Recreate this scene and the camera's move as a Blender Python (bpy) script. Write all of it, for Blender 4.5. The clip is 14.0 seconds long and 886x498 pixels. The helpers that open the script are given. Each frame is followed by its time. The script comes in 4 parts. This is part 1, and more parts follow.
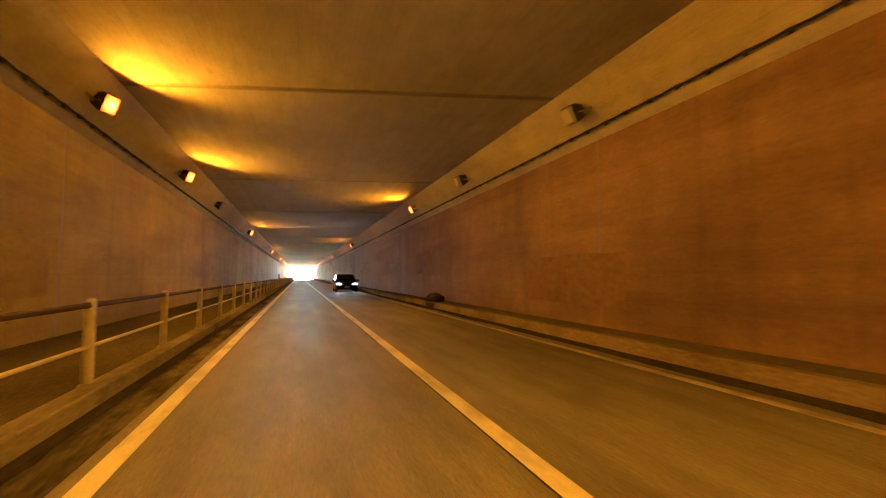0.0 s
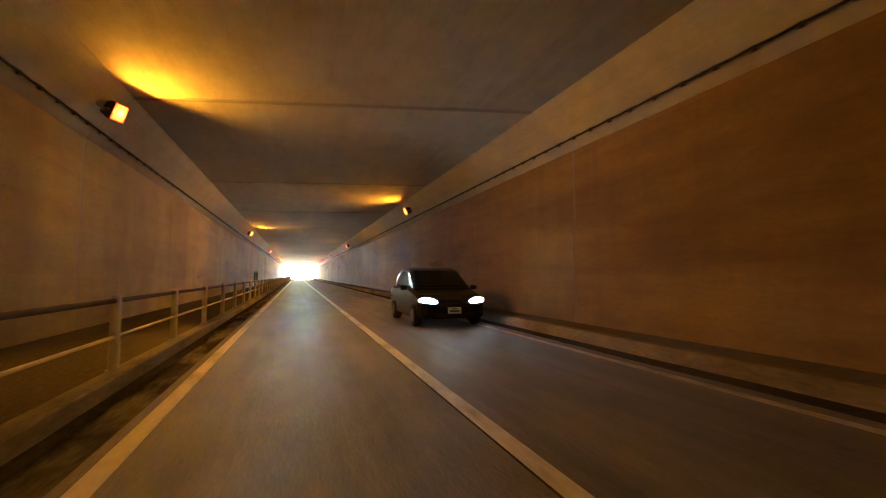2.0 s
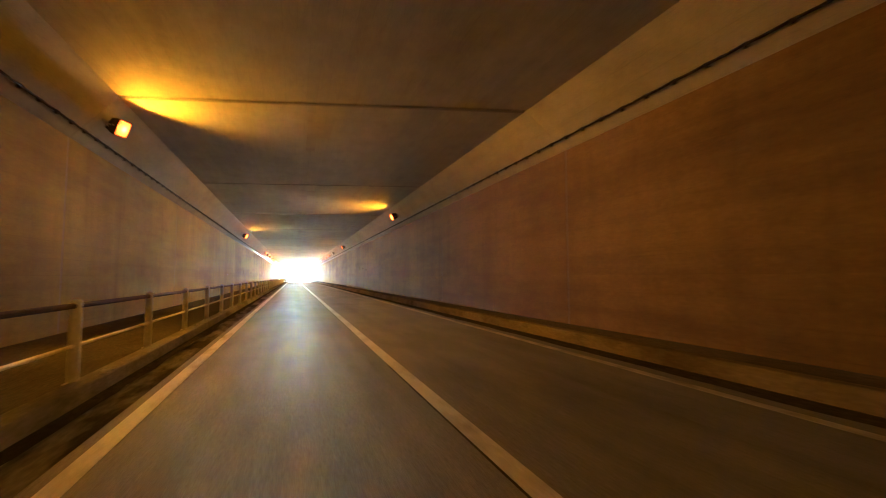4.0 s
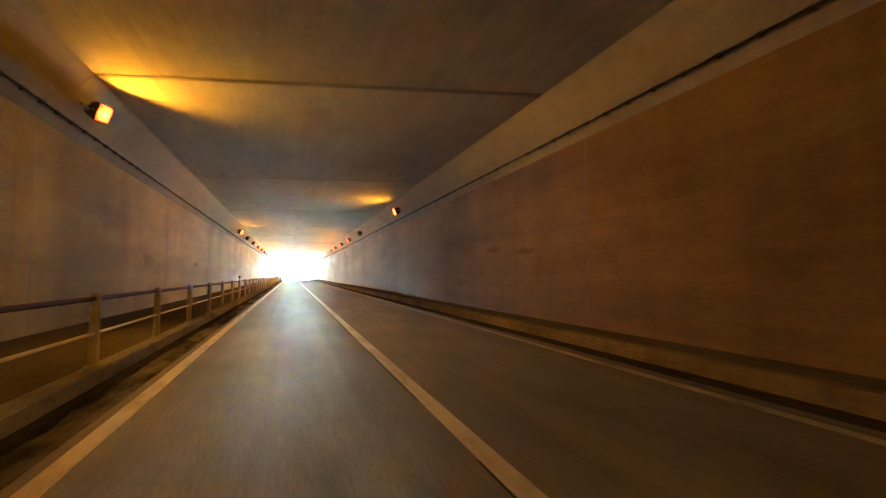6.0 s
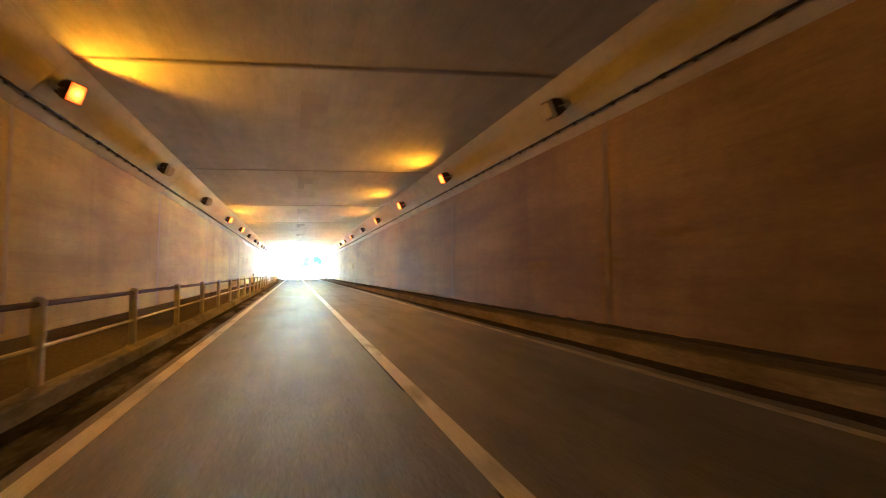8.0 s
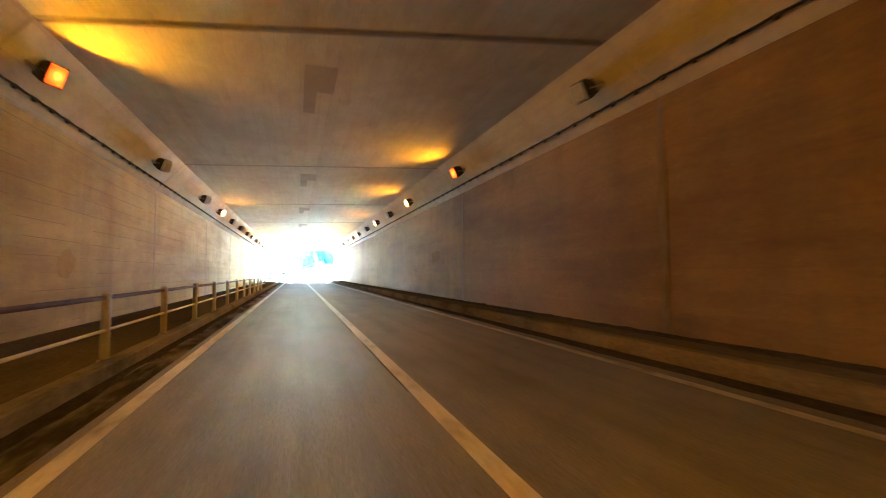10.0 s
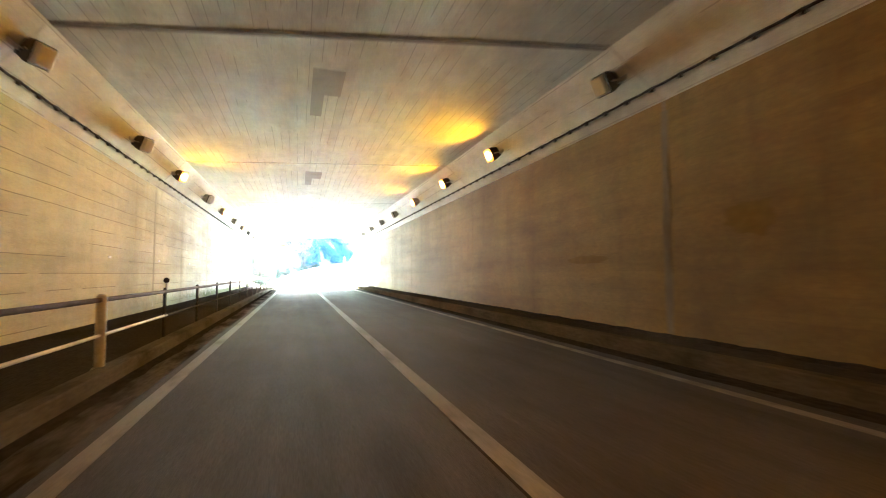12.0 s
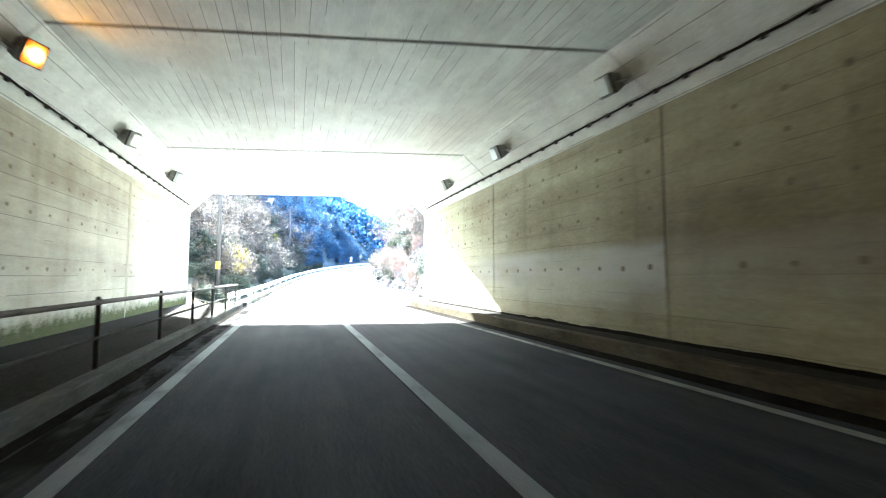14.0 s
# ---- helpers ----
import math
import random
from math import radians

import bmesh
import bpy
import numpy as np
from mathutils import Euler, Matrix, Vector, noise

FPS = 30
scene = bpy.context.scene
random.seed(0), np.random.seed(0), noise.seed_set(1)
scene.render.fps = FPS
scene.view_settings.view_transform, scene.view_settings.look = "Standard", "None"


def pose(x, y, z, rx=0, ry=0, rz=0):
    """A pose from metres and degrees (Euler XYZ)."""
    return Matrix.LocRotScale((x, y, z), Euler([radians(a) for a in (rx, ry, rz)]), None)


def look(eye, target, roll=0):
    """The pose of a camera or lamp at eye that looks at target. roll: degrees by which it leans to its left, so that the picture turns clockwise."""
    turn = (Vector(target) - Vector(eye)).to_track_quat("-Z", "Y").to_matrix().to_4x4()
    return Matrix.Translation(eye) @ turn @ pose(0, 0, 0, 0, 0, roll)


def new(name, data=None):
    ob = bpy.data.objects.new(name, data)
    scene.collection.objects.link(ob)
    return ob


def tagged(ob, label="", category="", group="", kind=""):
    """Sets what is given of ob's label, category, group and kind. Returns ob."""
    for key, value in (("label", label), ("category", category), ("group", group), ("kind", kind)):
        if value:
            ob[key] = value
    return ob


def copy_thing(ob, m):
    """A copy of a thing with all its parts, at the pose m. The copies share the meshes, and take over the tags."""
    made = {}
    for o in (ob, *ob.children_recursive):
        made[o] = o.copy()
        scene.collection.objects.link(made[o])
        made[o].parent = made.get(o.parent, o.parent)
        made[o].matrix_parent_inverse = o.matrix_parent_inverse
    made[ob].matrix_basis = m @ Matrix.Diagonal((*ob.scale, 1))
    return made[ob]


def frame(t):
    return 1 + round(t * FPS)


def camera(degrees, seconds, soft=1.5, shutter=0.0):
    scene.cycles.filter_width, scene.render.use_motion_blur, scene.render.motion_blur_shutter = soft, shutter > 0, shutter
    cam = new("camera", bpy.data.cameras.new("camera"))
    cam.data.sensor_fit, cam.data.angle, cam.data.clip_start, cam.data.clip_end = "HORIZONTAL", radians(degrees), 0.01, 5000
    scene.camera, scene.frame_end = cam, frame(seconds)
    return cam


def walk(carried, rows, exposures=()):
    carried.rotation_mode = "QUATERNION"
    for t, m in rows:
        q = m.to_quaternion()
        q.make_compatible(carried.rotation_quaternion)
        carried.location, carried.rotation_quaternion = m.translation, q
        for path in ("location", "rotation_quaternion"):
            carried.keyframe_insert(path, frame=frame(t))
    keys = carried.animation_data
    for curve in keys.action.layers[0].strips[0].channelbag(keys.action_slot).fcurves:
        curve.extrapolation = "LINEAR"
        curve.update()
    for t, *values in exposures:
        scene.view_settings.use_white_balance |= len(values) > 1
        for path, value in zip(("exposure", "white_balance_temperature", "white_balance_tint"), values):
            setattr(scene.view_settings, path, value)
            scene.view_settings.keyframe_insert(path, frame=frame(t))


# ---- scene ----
cam = camera(91.2, 14.0, soft=1.05, shutter=0.2)
walk(cam, [
    (0.0, pose(-0.156, 0.00, 1.375, 93.60, 0.01, -18.32)),
    (0.5, pose(-0.177, 6.80, 1.375, 93.71, -0.03, -18.75)),
    (1.0, pose(-0.219, 13.63, 1.375, 93.62, -0.12, -19.09)),
    (2.0, pose(-0.169, 27.43, 1.375, 93.53, -0.05, -18.56)),
    (2.5, pose(-0.156, 34.30, 1.375, 93.57, -0.03, -18.80)),
    (3.0, pose(-0.101, 41.18, 1.375, 93.71, 0.10, -18.84)),
    (5.5, pose(0.067, 77.46, 1.375, 93.55, -0.09, -19.21)),
    (6.0, pose(0.073, 84.83, 1.375, 93.48, -0.20, -19.25)),
    (6.5, pose(0.088, 92.19, 1.375, 93.48, -0.18, -19.09)),
    (7.0, pose(0.156, 99.55, 1.375, 93.38, 0.25, -18.50)),
    (8.0, pose(0.204, 114.24, 1.375, 93.05, 0.24, -18.80)),
    (10.5, pose(0.151, 151.21, 1.375, 93.18, 0.34, -18.53)),
    (11.0, pose(0.113, 158.38, 1.375, 93.29, 0.07, -18.47)),
    (11.5, pose(0.080, 165.55, 1.375, 93.22, 0.33, -18.54)),
    (12.5, pose(0.008, 179.72, 1.375, 93.33, 0.06, -18.50)),
    (13.0, pose(-0.020, 186.74, 1.375, 93.40, 0.11, -18.79)),
    (13.5, pose(0.017, 193.74, 1.375, 93.48, 0.29, -18.56)),
    (14.0, pose(0.042, 200.76, 1.375, 93.74, 0.05, -18.95)),
], exposures=[(0.0, 10.85, 5200, 0), (1.0, 11.0, 5200, 0), (1.5, 10.85, 5150, -1), (2.0, 10.8, 5100, -2), (2.5, 10.95, 5100, -2), (3.0, 11.0, 5100, -3), (5.5, 10.95, 5100, -3), (6.0, 10.6, 5100, -3), (6.5, 10.65, 5100, -3), (7.0, 10.25, 5100, -3), (7.5, 10.35, 5100, -3), (8.0, 10.15, 5200, -3), (10.5, 8.85, 5600, -2), (11.5, 8.55, 5900, -1), (12.5, 7.9, 6400, 0), (13.0, 7.0, 6100, 0), (13.5, 6.5, 5800, 0), (14.0, 5.6, 5750, 0)])

# ---- world and sun ----
SUN_ELEV, SUN_FROM = 30.0, -7.0     # degrees above the horizon; degrees from the tunnel's axis
world = bpy.data.worlds.new("sky")
scene.world = world
world.use_nodes = True
wn = world.node_tree
sky = wn.nodes.new("ShaderNodeTexSky")
sky.sky_type, sky.sun_disc = "NISHITA", False
sky.sun_elevation, sky.sun_rotation = radians(SUN_ELEV), radians(SUN_FROM)
wn.links.new(sky.outputs[0], wn.nodes["Background"].inputs[0])
wn.nodes["Background"].inputs[1].default_value = 0.15
sun = new("sun", bpy.data.lights.new("sun", "SUN"))
sun.data.energy, sun.data.angle, sun.data.color = 5.0, radians(0.6), (1.0, 0.95, 0.87)
a, e = radians(SUN_FROM), radians(SUN_ELEV)
sun.matrix_world = look((0, 0, 40), (-math.sin(a) * math.cos(e), -math.cos(a) * math.cos(e), 40 - math.sin(e)))

# area lamp outside the portal, added to carry more skylight down the tunnel
day = new("portal_daylight_boost", bpy.data.lights.new("portal_daylight_boost", "AREA"))
day.data.shape, day.data.size, day.data.size_y, day.data.energy, day.data.color = "RECTANGLE", 10.6, 5.2, 3.8, (0.93, 1.0, 0.95)
day.data.spread = radians(60)
day.matrix_world = look((0.76, 225.5, 2.8), (0.76, 0.0, 2.8))

# ---- plan, in metres ----
SKEW = 0.237                          # joints and portal cross the axis askew, sheared to fit the camera's view
XL, XR = -4.78, 6.30                  # faces of the side walls
ZB, ZC = 4.49, 5.454                  # foot and head of the haunch; the ceiling
HW = ZC - ZB
Y_BACK, Y_END = -48.0, 222.8          # at the axis
WALK_L, WALK_R = 0.165, 0.27          # heights of the two footways
KERB_L, KERB_R = -2.11, 5.30          # road-side faces of the kerbs
JOINTS = [-48, -37.5, -28.1, -18.7, -9.2, 0.2, 9.7, 19.2, 28.6, 38, 47.4, 56.5, 65.9, 75.4, 84.9, 94.4, 104.2, 113.8,
          123.1, 132.4, 141.9, 151.4, 161.2, 170.8, 180.2, 189.3, 198.6, 208.25, 215.3, 222.8]
SODIUM, LAMP_W, MID_W = (1.0, 0.31, 0.004), 0.19, 0.25     # watts tuned by stretch: inner lamps, then those past y 140
EXIT_COLOUR, EXIT_W = (1.0, 0.38, 0.003), 0.42                    # past y 180: raised and yellower, to brighten the walls there


def at(x, y):
    """y on the joint that meets the axis at y."""
    return y - SKEW * x


# ---- materials ----
def material(name):
    m = bpy.data.materials.new(name)
    m.use_nodes = True
    nt = m.node_tree
    return m, nt, nt.nodes["Principled BSDF"]


def node(nt, kind, **values):
    n = nt.nodes.new(kind)
    for k, v in values.items():
        n.inputs[k].default_value = v
    return n


def ramp(nt, src, stops):
    r = nt.nodes.new("ShaderNodeValToRGB")
    el = r.color_ramp.elements
    while len(el) < len(stops):
        el.new(0.5)
    for e_, (p, c) in zip(el, stops):
        e_.position, e_.color = p, (*c, 1) if len(c) == 3 else c
    nt.links.new(src, r.inputs[0])
    return r


def mapping(nt, scale):
    tc = nt.nodes.new("ShaderNodeNewGeometry")
    mp = nt.nodes.new("ShaderNodeMapping")
    mp.inputs["Scale"].default_value = scale
    nt.links.new(tc.outputs["Position"], mp.inputs[0])
    return mp.outputs[0]


def noise_tex(nt, vec, scale, detail=6, rough=0.6):
    n = node(nt, "ShaderNodeTexNoise", Scale=scale, Detail=detail, Roughness=rough)
    nt.links.new(vec, n.inputs["Vector"])
    return n.outputs["Fac"]


def mix(nt, fac, a_, b_, how="MIX"):
    n = nt.nodes.new("ShaderNodeMix")
    n.data_type, n.blend_type = "RGBA", how
    for sock, v in ((n.inputs[0], fac), (n.inputs[6], a_), (n.inputs[7], b_)):
        if isinstance(v, (int, float)):
            sock.default_value = v
        elif isinstance(v, tuple):
            sock.default_value = (*v, 1)
        else:
            nt.links.new(v, sock)
    return n.outputs[2]


def bump(nt, bsdf, height, strength, dist):
    b = node(nt, "ShaderNodeBump", Strength=strength, Distance=dist)
    nt.links.new(height, b.inputs["Height"])
    nt.links.new(b.outputs[0], bsdf.inputs["Normal"])


def rough_mat(name, dark, light, stain, scale=(1, 1, 1), rough=0.8, grain=40, big=0.4, relief=0.3, metal=0.0, stain_at=(0.5, 0.72)):
    """Two scales of variation and stains of a shape of their own."""
    m, nt, b = material(name)
    vec = mapping(nt, scale)
    fine = ramp(nt, noise_tex(nt, vec, grain, 4), [(0.3, dark), (0.7, light)])
    wide = ramp(nt, noise_tex(nt, vec, big, 7, 0.65), [(stain_at[0], (1, 1, 1)), (stain_at[1], stain)])
    nt.links.new(mix(nt, 1.0, fine.outputs[0], wide.outputs[0], "MULTIPLY"), b.inputs["Base Color"])
    b.inputs["Roughness"].default_value, b.inputs["Metallic"].default_value = rough, metal
    if rough >= 0.6 and not metal:
        b.inputs["Specular IOR Level"].default_value = 0.08
    bump(nt, b, noise_tex(nt, vec, grain * 1.5, 5), relief, 0.01)
    return m

def concrete(name, dark, light, axis, pitch, line, stain, big=0.3, moss=False, rough=0.85, seam=(0.17, 0.15, 0.12), lines_from=110.0):
    """Board-marked concrete: thin broken formwork lines, board tones, streaks and soot."""
    m, nt, b = material(name)
    L_ = nt.links.new
    geo = nt.nodes.new("ShaderNodeNewGeometry")
    sep = nt.nodes.new("ShaderNodeSeparateXYZ")
    L_(geo.outputs["Position"], sep.inputs[0])

    def math_(op, a_, b_=None):
        n = nt.nodes.new("ShaderNodeMath")
        n.operation = op
        for i, v in enumerate((a_, b_)):
            if v is None:
                continue
            if isinstance(v, (int, float)):
                n.inputs[i].default_value = v
            else:
                L_(v, n.inputs[i])
        return n.outputs[0]

    vec = mapping(nt, (1, 1, 1))
    wob = noise_tex(nt, vec, 0.35, 3)
    co = math_("ADD", sep.outputs[axis], math_("MULTIPLY", wob, 0.05))
    board = math_("DIVIDE", co, pitch)
    near = math_("ABSOLUTE", math_("SUBTRACT", math_("FRACT", board), 0.5))          # 0.5 on the line
    edge = math_("MULTIPLY", math_("GREATER_THAN", near, 0.5 - 0.008 / pitch), math_("GREATER_THAN", noise_tex(nt, mapping(nt, (0.6, 0.35, 3.1)), 1.3, 3), line))
    toward_exit = math_("MINIMUM", math_("MAXIMUM", math_("DIVIDE", math_("SUBTRACT", sep.outputs["Y"], lines_from), 55.0 if lines_from < 150 else 22.0), 0.2), 1.0)
    edge = math_("MULTIPLY", edge, math_("MULTIPLY", toward_exit, 0.75 if axis == "Z" else 0.55))
    tone = nt.nodes.new("ShaderNodeTexWhiteNoise")
    tone.noise_dimensions = "1D"
    L_(math_("FLOOR", board), tone.inputs["W"])
    fine = ramp(nt, noise_tex(nt, vec, 14, 8, 0.7), [(0.3, dark), (0.7, light)]).outputs[0]
    tint = ramp(nt, tone.outputs["Value"], [(0.0, (0.95, 0.945, 0.935) if axis == "Z" else (0.965, 0.965, 0.96)), (1.0, (1.03, 1.03, 1.02))]).outputs[0]
    col = mix(nt, 1.0, fine, tint, "MULTIPLY")
    lath = nt.nodes.new("ShaderNodeTexWhiteNoise")
    lath.noise_dimensions = "2D"
    run = nt.nodes.new("ShaderNodeCombineXYZ")
    L_(math_("FLOOR", math_("DIVIDE", co, 0.145)), run.inputs[0])
    L_(math_("FLOOR", math_("DIVIDE", sep.outputs["Y"], 3.1)), run.inputs[1])
    L_(run.outputs[0], lath.inputs["Vector"])
    strip = ramp(nt, lath.outputs["Value"], [(0.0, (0.80, 0.79, 0.76)), (0.55, (1.0, 1.0, 1.0)), (1.0, (1.07, 1.07, 1.06))]).outputs[0]
    col = mix(nt, 0.14, col, strip, "MULTIPLY")
    smear = mapping(nt, (1, 0.22, 1.0) if axis == "Z" else (0.5, 0.25, 1))
    soot = ramp(nt, noise_tex(nt, smear, big, 8, 0.62), [(0.44, (1, 1, 1)), (0.66, stain)]).outputs[0]
    col = mix(nt, 1.0, col, soot, "MULTIPLY")
    drips = ramp(nt, noise_tex(nt, mapping(nt, (2.2, 2.2, 0.12)), 1.0, 5, 0.6), [(0.55, (1, 1, 1)), (0.78, (0.80, 0.78, 0.75))]).outputs[0]
    col = mix(nt, 1.0 if axis == "Z" else 0.3, col, drips, "MULTIPLY")
    blotch = ramp(nt, noise_tex(nt, vec, 1.6, 6, 0.7), [(0.35, (0.9, 0.9, 0.9)), (0.62, (1.05, 1.05, 1.05))]).outputs[0]
    col = mix(nt, 1.0, col, blotch, "MULTIPLY")
    if axis == "Z":                          # long smears left by spray and wiping
        wipe = ramp(nt, noise_tex(nt, mapping(nt, (1, 0.10, 1.5)), 1.7, 9, 0.72), [(0.40, (1.05, 1.05, 1.05)), (0.52, (0.97, 0.965, 0.96)), (0.70, (0.74, 0.71, 0.67))]).outputs[0]
        zone = ramp(nt, noise_tex(nt, mapping(nt, (1, 0.30, 0.07)), 1.0, 4, 0.55), [(0.36, (0.74, 0.70, 0.66)), (0.47, (0.93, 0.92, 0.91)), (0.60, (1.08, 1.08, 1.08))]).outputs[0]
        col = mix(nt, 0.8, col, zone, "MULTIPLY")
    else:                                    # rows of air pores across the boards, soot along them
        wipe = ramp(nt, noise_tex(nt, mapping(nt, (2.4, 0.5, 1)), 1.6, 9, 0.75), [(0.38, (1.05, 1.05, 1.05)), (0.52, (0.97, 0.97, 0.97)), (0.70, (0.78, 0.77, 0.75))]).outputs[0]
    col = mix(nt, 0.5 if moss else 0.75, col, wipe, "MULTIPLY")
    grit = ramp(nt, noise_tex(nt, vec, 46, 3, 0.85), [(0.34, (0.80, 0.80, 0.80)), (0.5, (1, 1, 1)), (0.66, (1.14, 1.14, 1.14))]).outputs[0]
    col = mix(nt, 1.0, col, grit, "MULTIPLY")
    col = mix(nt, edge, col, seam)
    if moss:
        lim = math_("SUBTRACT", 0.74, math_("MULTIPLY", sep.outputs["Z"], 1.15))
        grow = math_("MULTIPLY", math_("MULTIPLY", math_("SUBTRACT", sep.outputs["Y"], 183.0), 0.06), math_("GREATER_THAN", sep.outputs["Y"], 183.0))
        grow = math_("MINIMUM", grow, 1.0)
        film = math_("ADD", math_("MULTIPLY", noise_tex(nt, vec, 7, 9, 0.8), 1.3), lim)
        film = math_("MAXIMUM", math_("MINIMUM", math_("MULTIPLY", math_("SUBTRACT", film, 0.66), 3.0), 0.92), 0.0)
        msk = math_("MULTIPLY", film, grow)
        msk = math_("MULTIPLY", msk, math_("LESS_THAN", sep.outputs["X"], 0.0))
        green = ramp(nt, noise_tex(nt, vec, 30, 4), [(0.3, (0.024, 0.036, 0.004)), (0.7, (0.075, 0.090, 0.014))]).outputs[0]
        col = mix(nt, msk, col, green)
        L_(math_("MULTIPLY", math_("SUBTRACT", 1.0, msk), 0.5), b.inputs["Specular IOR Level"])
    L_(col, b.inputs["Base Color"])
    b.inputs["Roughness"].default_value = rough
    hgt = math_("SUBTRACT", math_("ADD", math_("MULTIPLY", noise_tex(nt, vec, 25, 6), 0.6), math_("MULTIPLY", tone.outputs["Value"], 0.08)), math_("MULTIPLY", edge, 0.4))
    bump(nt, b, hgt, 0.35, 0.012)
    return m


def leaf_mat(name, dark, light):
    m, nt, b = material(name)
    geo = nt.nodes.new("ShaderNodeNewGeometry")
    nt.links.new(ramp(nt, geo.outputs["Random Per Island"], [(0.0, dark), (1.0, light)]).outputs[0], b.inputs["Base Color"])
    b.inputs["Roughness"].default_value = 0.7
    b.inputs["Specular IOR Level"].default_value = 0.08
    tr = nt.nodes.new("ShaderNodeBsdfTranslucent")
    nt.links.new(ramp(nt, geo.outputs["Random Per Island"], [(0.0, dark), (1.0, light)]).outputs[0], tr.inputs[0])
    mx = node(nt, "ShaderNodeMixShader")
    mx.inputs[0].default_value = 0.3
    nt.links.new(b.outputs[0], mx.inputs[1])
    nt.links.new(tr.outputs[0], mx.inputs[2])
    nt.links.new(mx.outputs[0], nt.nodes["Material Output"].inputs[0])
    return m


def glow_mat(name, colour, strength):
    m, nt, b = material(name)
    b.inputs["Base Color"].default_value = (*colour, 1)
    b.inputs["Emission Color"].default_value = (*colour, 1)
    b.inputs["Emission Strength"].default_value = strength
    return m


# ochre, darker base: orange lamplight and shade put into the colour
WALL_R = concrete("sooty_lamplit_concrete", (0.26, 0.178, 0.038), (0.36, 0.255, 0.06), "Z", 0.36, 0.48, (0.62, 0.56, 0.49), 0.5, seam=(0.12, 0.08, 0.017), lines_from=190.0)
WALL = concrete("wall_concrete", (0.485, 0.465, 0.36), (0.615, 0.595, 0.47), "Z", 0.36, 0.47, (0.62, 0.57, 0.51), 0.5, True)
CEIL = concrete("ceiling_concrete", (0.65, 0.665, 0.605), (0.76, 0.775, 0.71), "X", 0.225, 0.49, (0.74, 0.71, 0.68), 0.35, lines_from=140.0)
JOINT_DARK = rough_mat("dark_joint_mortar", (0.21, 0.205, 0.19), (0.29, 0.28, 0.26), (0.7, 0.7, 0.7), (1, 1, 1), 0.9, 25, 1.0)
MORTAR = rough_mat("mortar", (0.36, 0.35, 0.32), (0.45, 0.43, 0.40), (0.75, 0.75, 0.75), (1, 1, 1), 0.9, 25, 1.0)
GRIME = rough_mat("grimy_mortar", (0.155, 0.106, 0.025), (0.215, 0.15, 0.036), (0.72, 0.68, 0.64), (1, 0.6, 1), 0.9, 7, 1.1)
GRIME_L = rough_mat("brown_soot", (0.29, 0.245, 0.082), (0.38, 0.32, 0.112), (0.72, 0.68, 0.64), (1, 0.6, 1), 0.9, 7, 1.1)
PATCH_R = rough_mat("sooty_patch_mortar", (0.165, 0.113, 0.034), (0.235, 0.166, 0.053), (0.75, 0.71, 0.66), (1, 0.6, 1), 0.9, 7, 1.1)
PATCH_L = rough_mat("dull_patch_mortar", (0.32, 0.27, 0.11), (0.41, 0.35, 0.15), (0.75, 0.71, 0.66), (1, 0.6, 1), 0.9, 7, 1.1)
FILLER = rough_mat("joint_rubber", (0.19, 0.165, 0.12), (0.28, 0.245, 0.185), (0.7, 0.7, 0.7), (1, 1, 1), 0.8, 30, 2.0)
DULL_FILLER = rough_mat("sooty_joint_mortar", (0.21, 0.185, 0.135), (0.29, 0.26, 0.19), (0.7, 0.7, 0.7), (1, 1, 1), 0.9, 30, 2.0)
PALE_FILLER = rough_mat("joint_mortar", (0.42, 0.41, 0.36), (0.53, 0.52, 0.46), (0.7, 0.7, 0.7), (1, 1, 1), 0.9, 30, 2.0)
WEEP_L = rough_mat("pale_weep", (0.30, 0.275, 0.20), (0.42, 0.39, 0.29), (0.7, 0.68, 0.6), (1, 1, 0.3), 0.9, 12, 2.0)
WEEP_R = rough_mat("brown_weep", (0.17, 0.145, 0.08), (0.25, 0.215, 0.125), (0.7, 0.68, 0.6), (1, 1, 0.3), 0.9, 12, 2.0)
HOLE = rough_mat("dark_plug", (0.14, 0.115, 0.075), (0.23, 0.19, 0.125), (0.7, 0.7, 0.7), (1, 1, 1), 0.9, 30, 2.0)
# cool lifted grey: headlamp light put into the inner road's colour
ASPHALT = rough_mat("asphalt", (0.115, 0.120, 0.131), (0.215, 0.222, 0.238), (0.62, 0.62, 0.62), (1, 0.12, 1), 0.85, 120, 0.9, 0.6, 0.0, (0.4, 0.75))
nt = ASPHALT.node_tree
bs = nt.nodes["Principled BSDF"]
bs.inputs["Specular IOR Level"].default_value = 0.04
src = bs.inputs["Base Color"].links[0].from_socket
cloud = ramp(nt, noise_tex(nt, mapping(nt, (0.9, 0.30, 1)), 1.1, 8, 0.68), [(0.34, (0.72, 0.72, 0.72)), (0.5, (1, 1, 1)), (0.68, (1.28, 1.27, 1.24))])
seam = ramp(nt, noise_tex(nt, mapping(nt, (3.2, 0.02, 1)), 1.0, 3, 0.5), [(0.36, (0.88, 0.88, 0.88)), (0.55, (1.05, 1.05, 1.05))])
gravel = ramp(nt, noise_tex(nt, mapping(nt, (1, 1, 1)), 32, 3, 0.8), [(0.36, (0.62, 0.62, 0.62)), (0.62, (1.3, 1.3, 1.3))])
nt.links.new(mix(nt, 1.0, mix(nt, 1.0, src, cloud.outputs[0], "MULTIPLY"), mix(nt, 1.0, seam.outputs[0], gravel.outputs[0], "MULTIPLY"), "MULTIPLY"), bs.inputs["Base Color"])
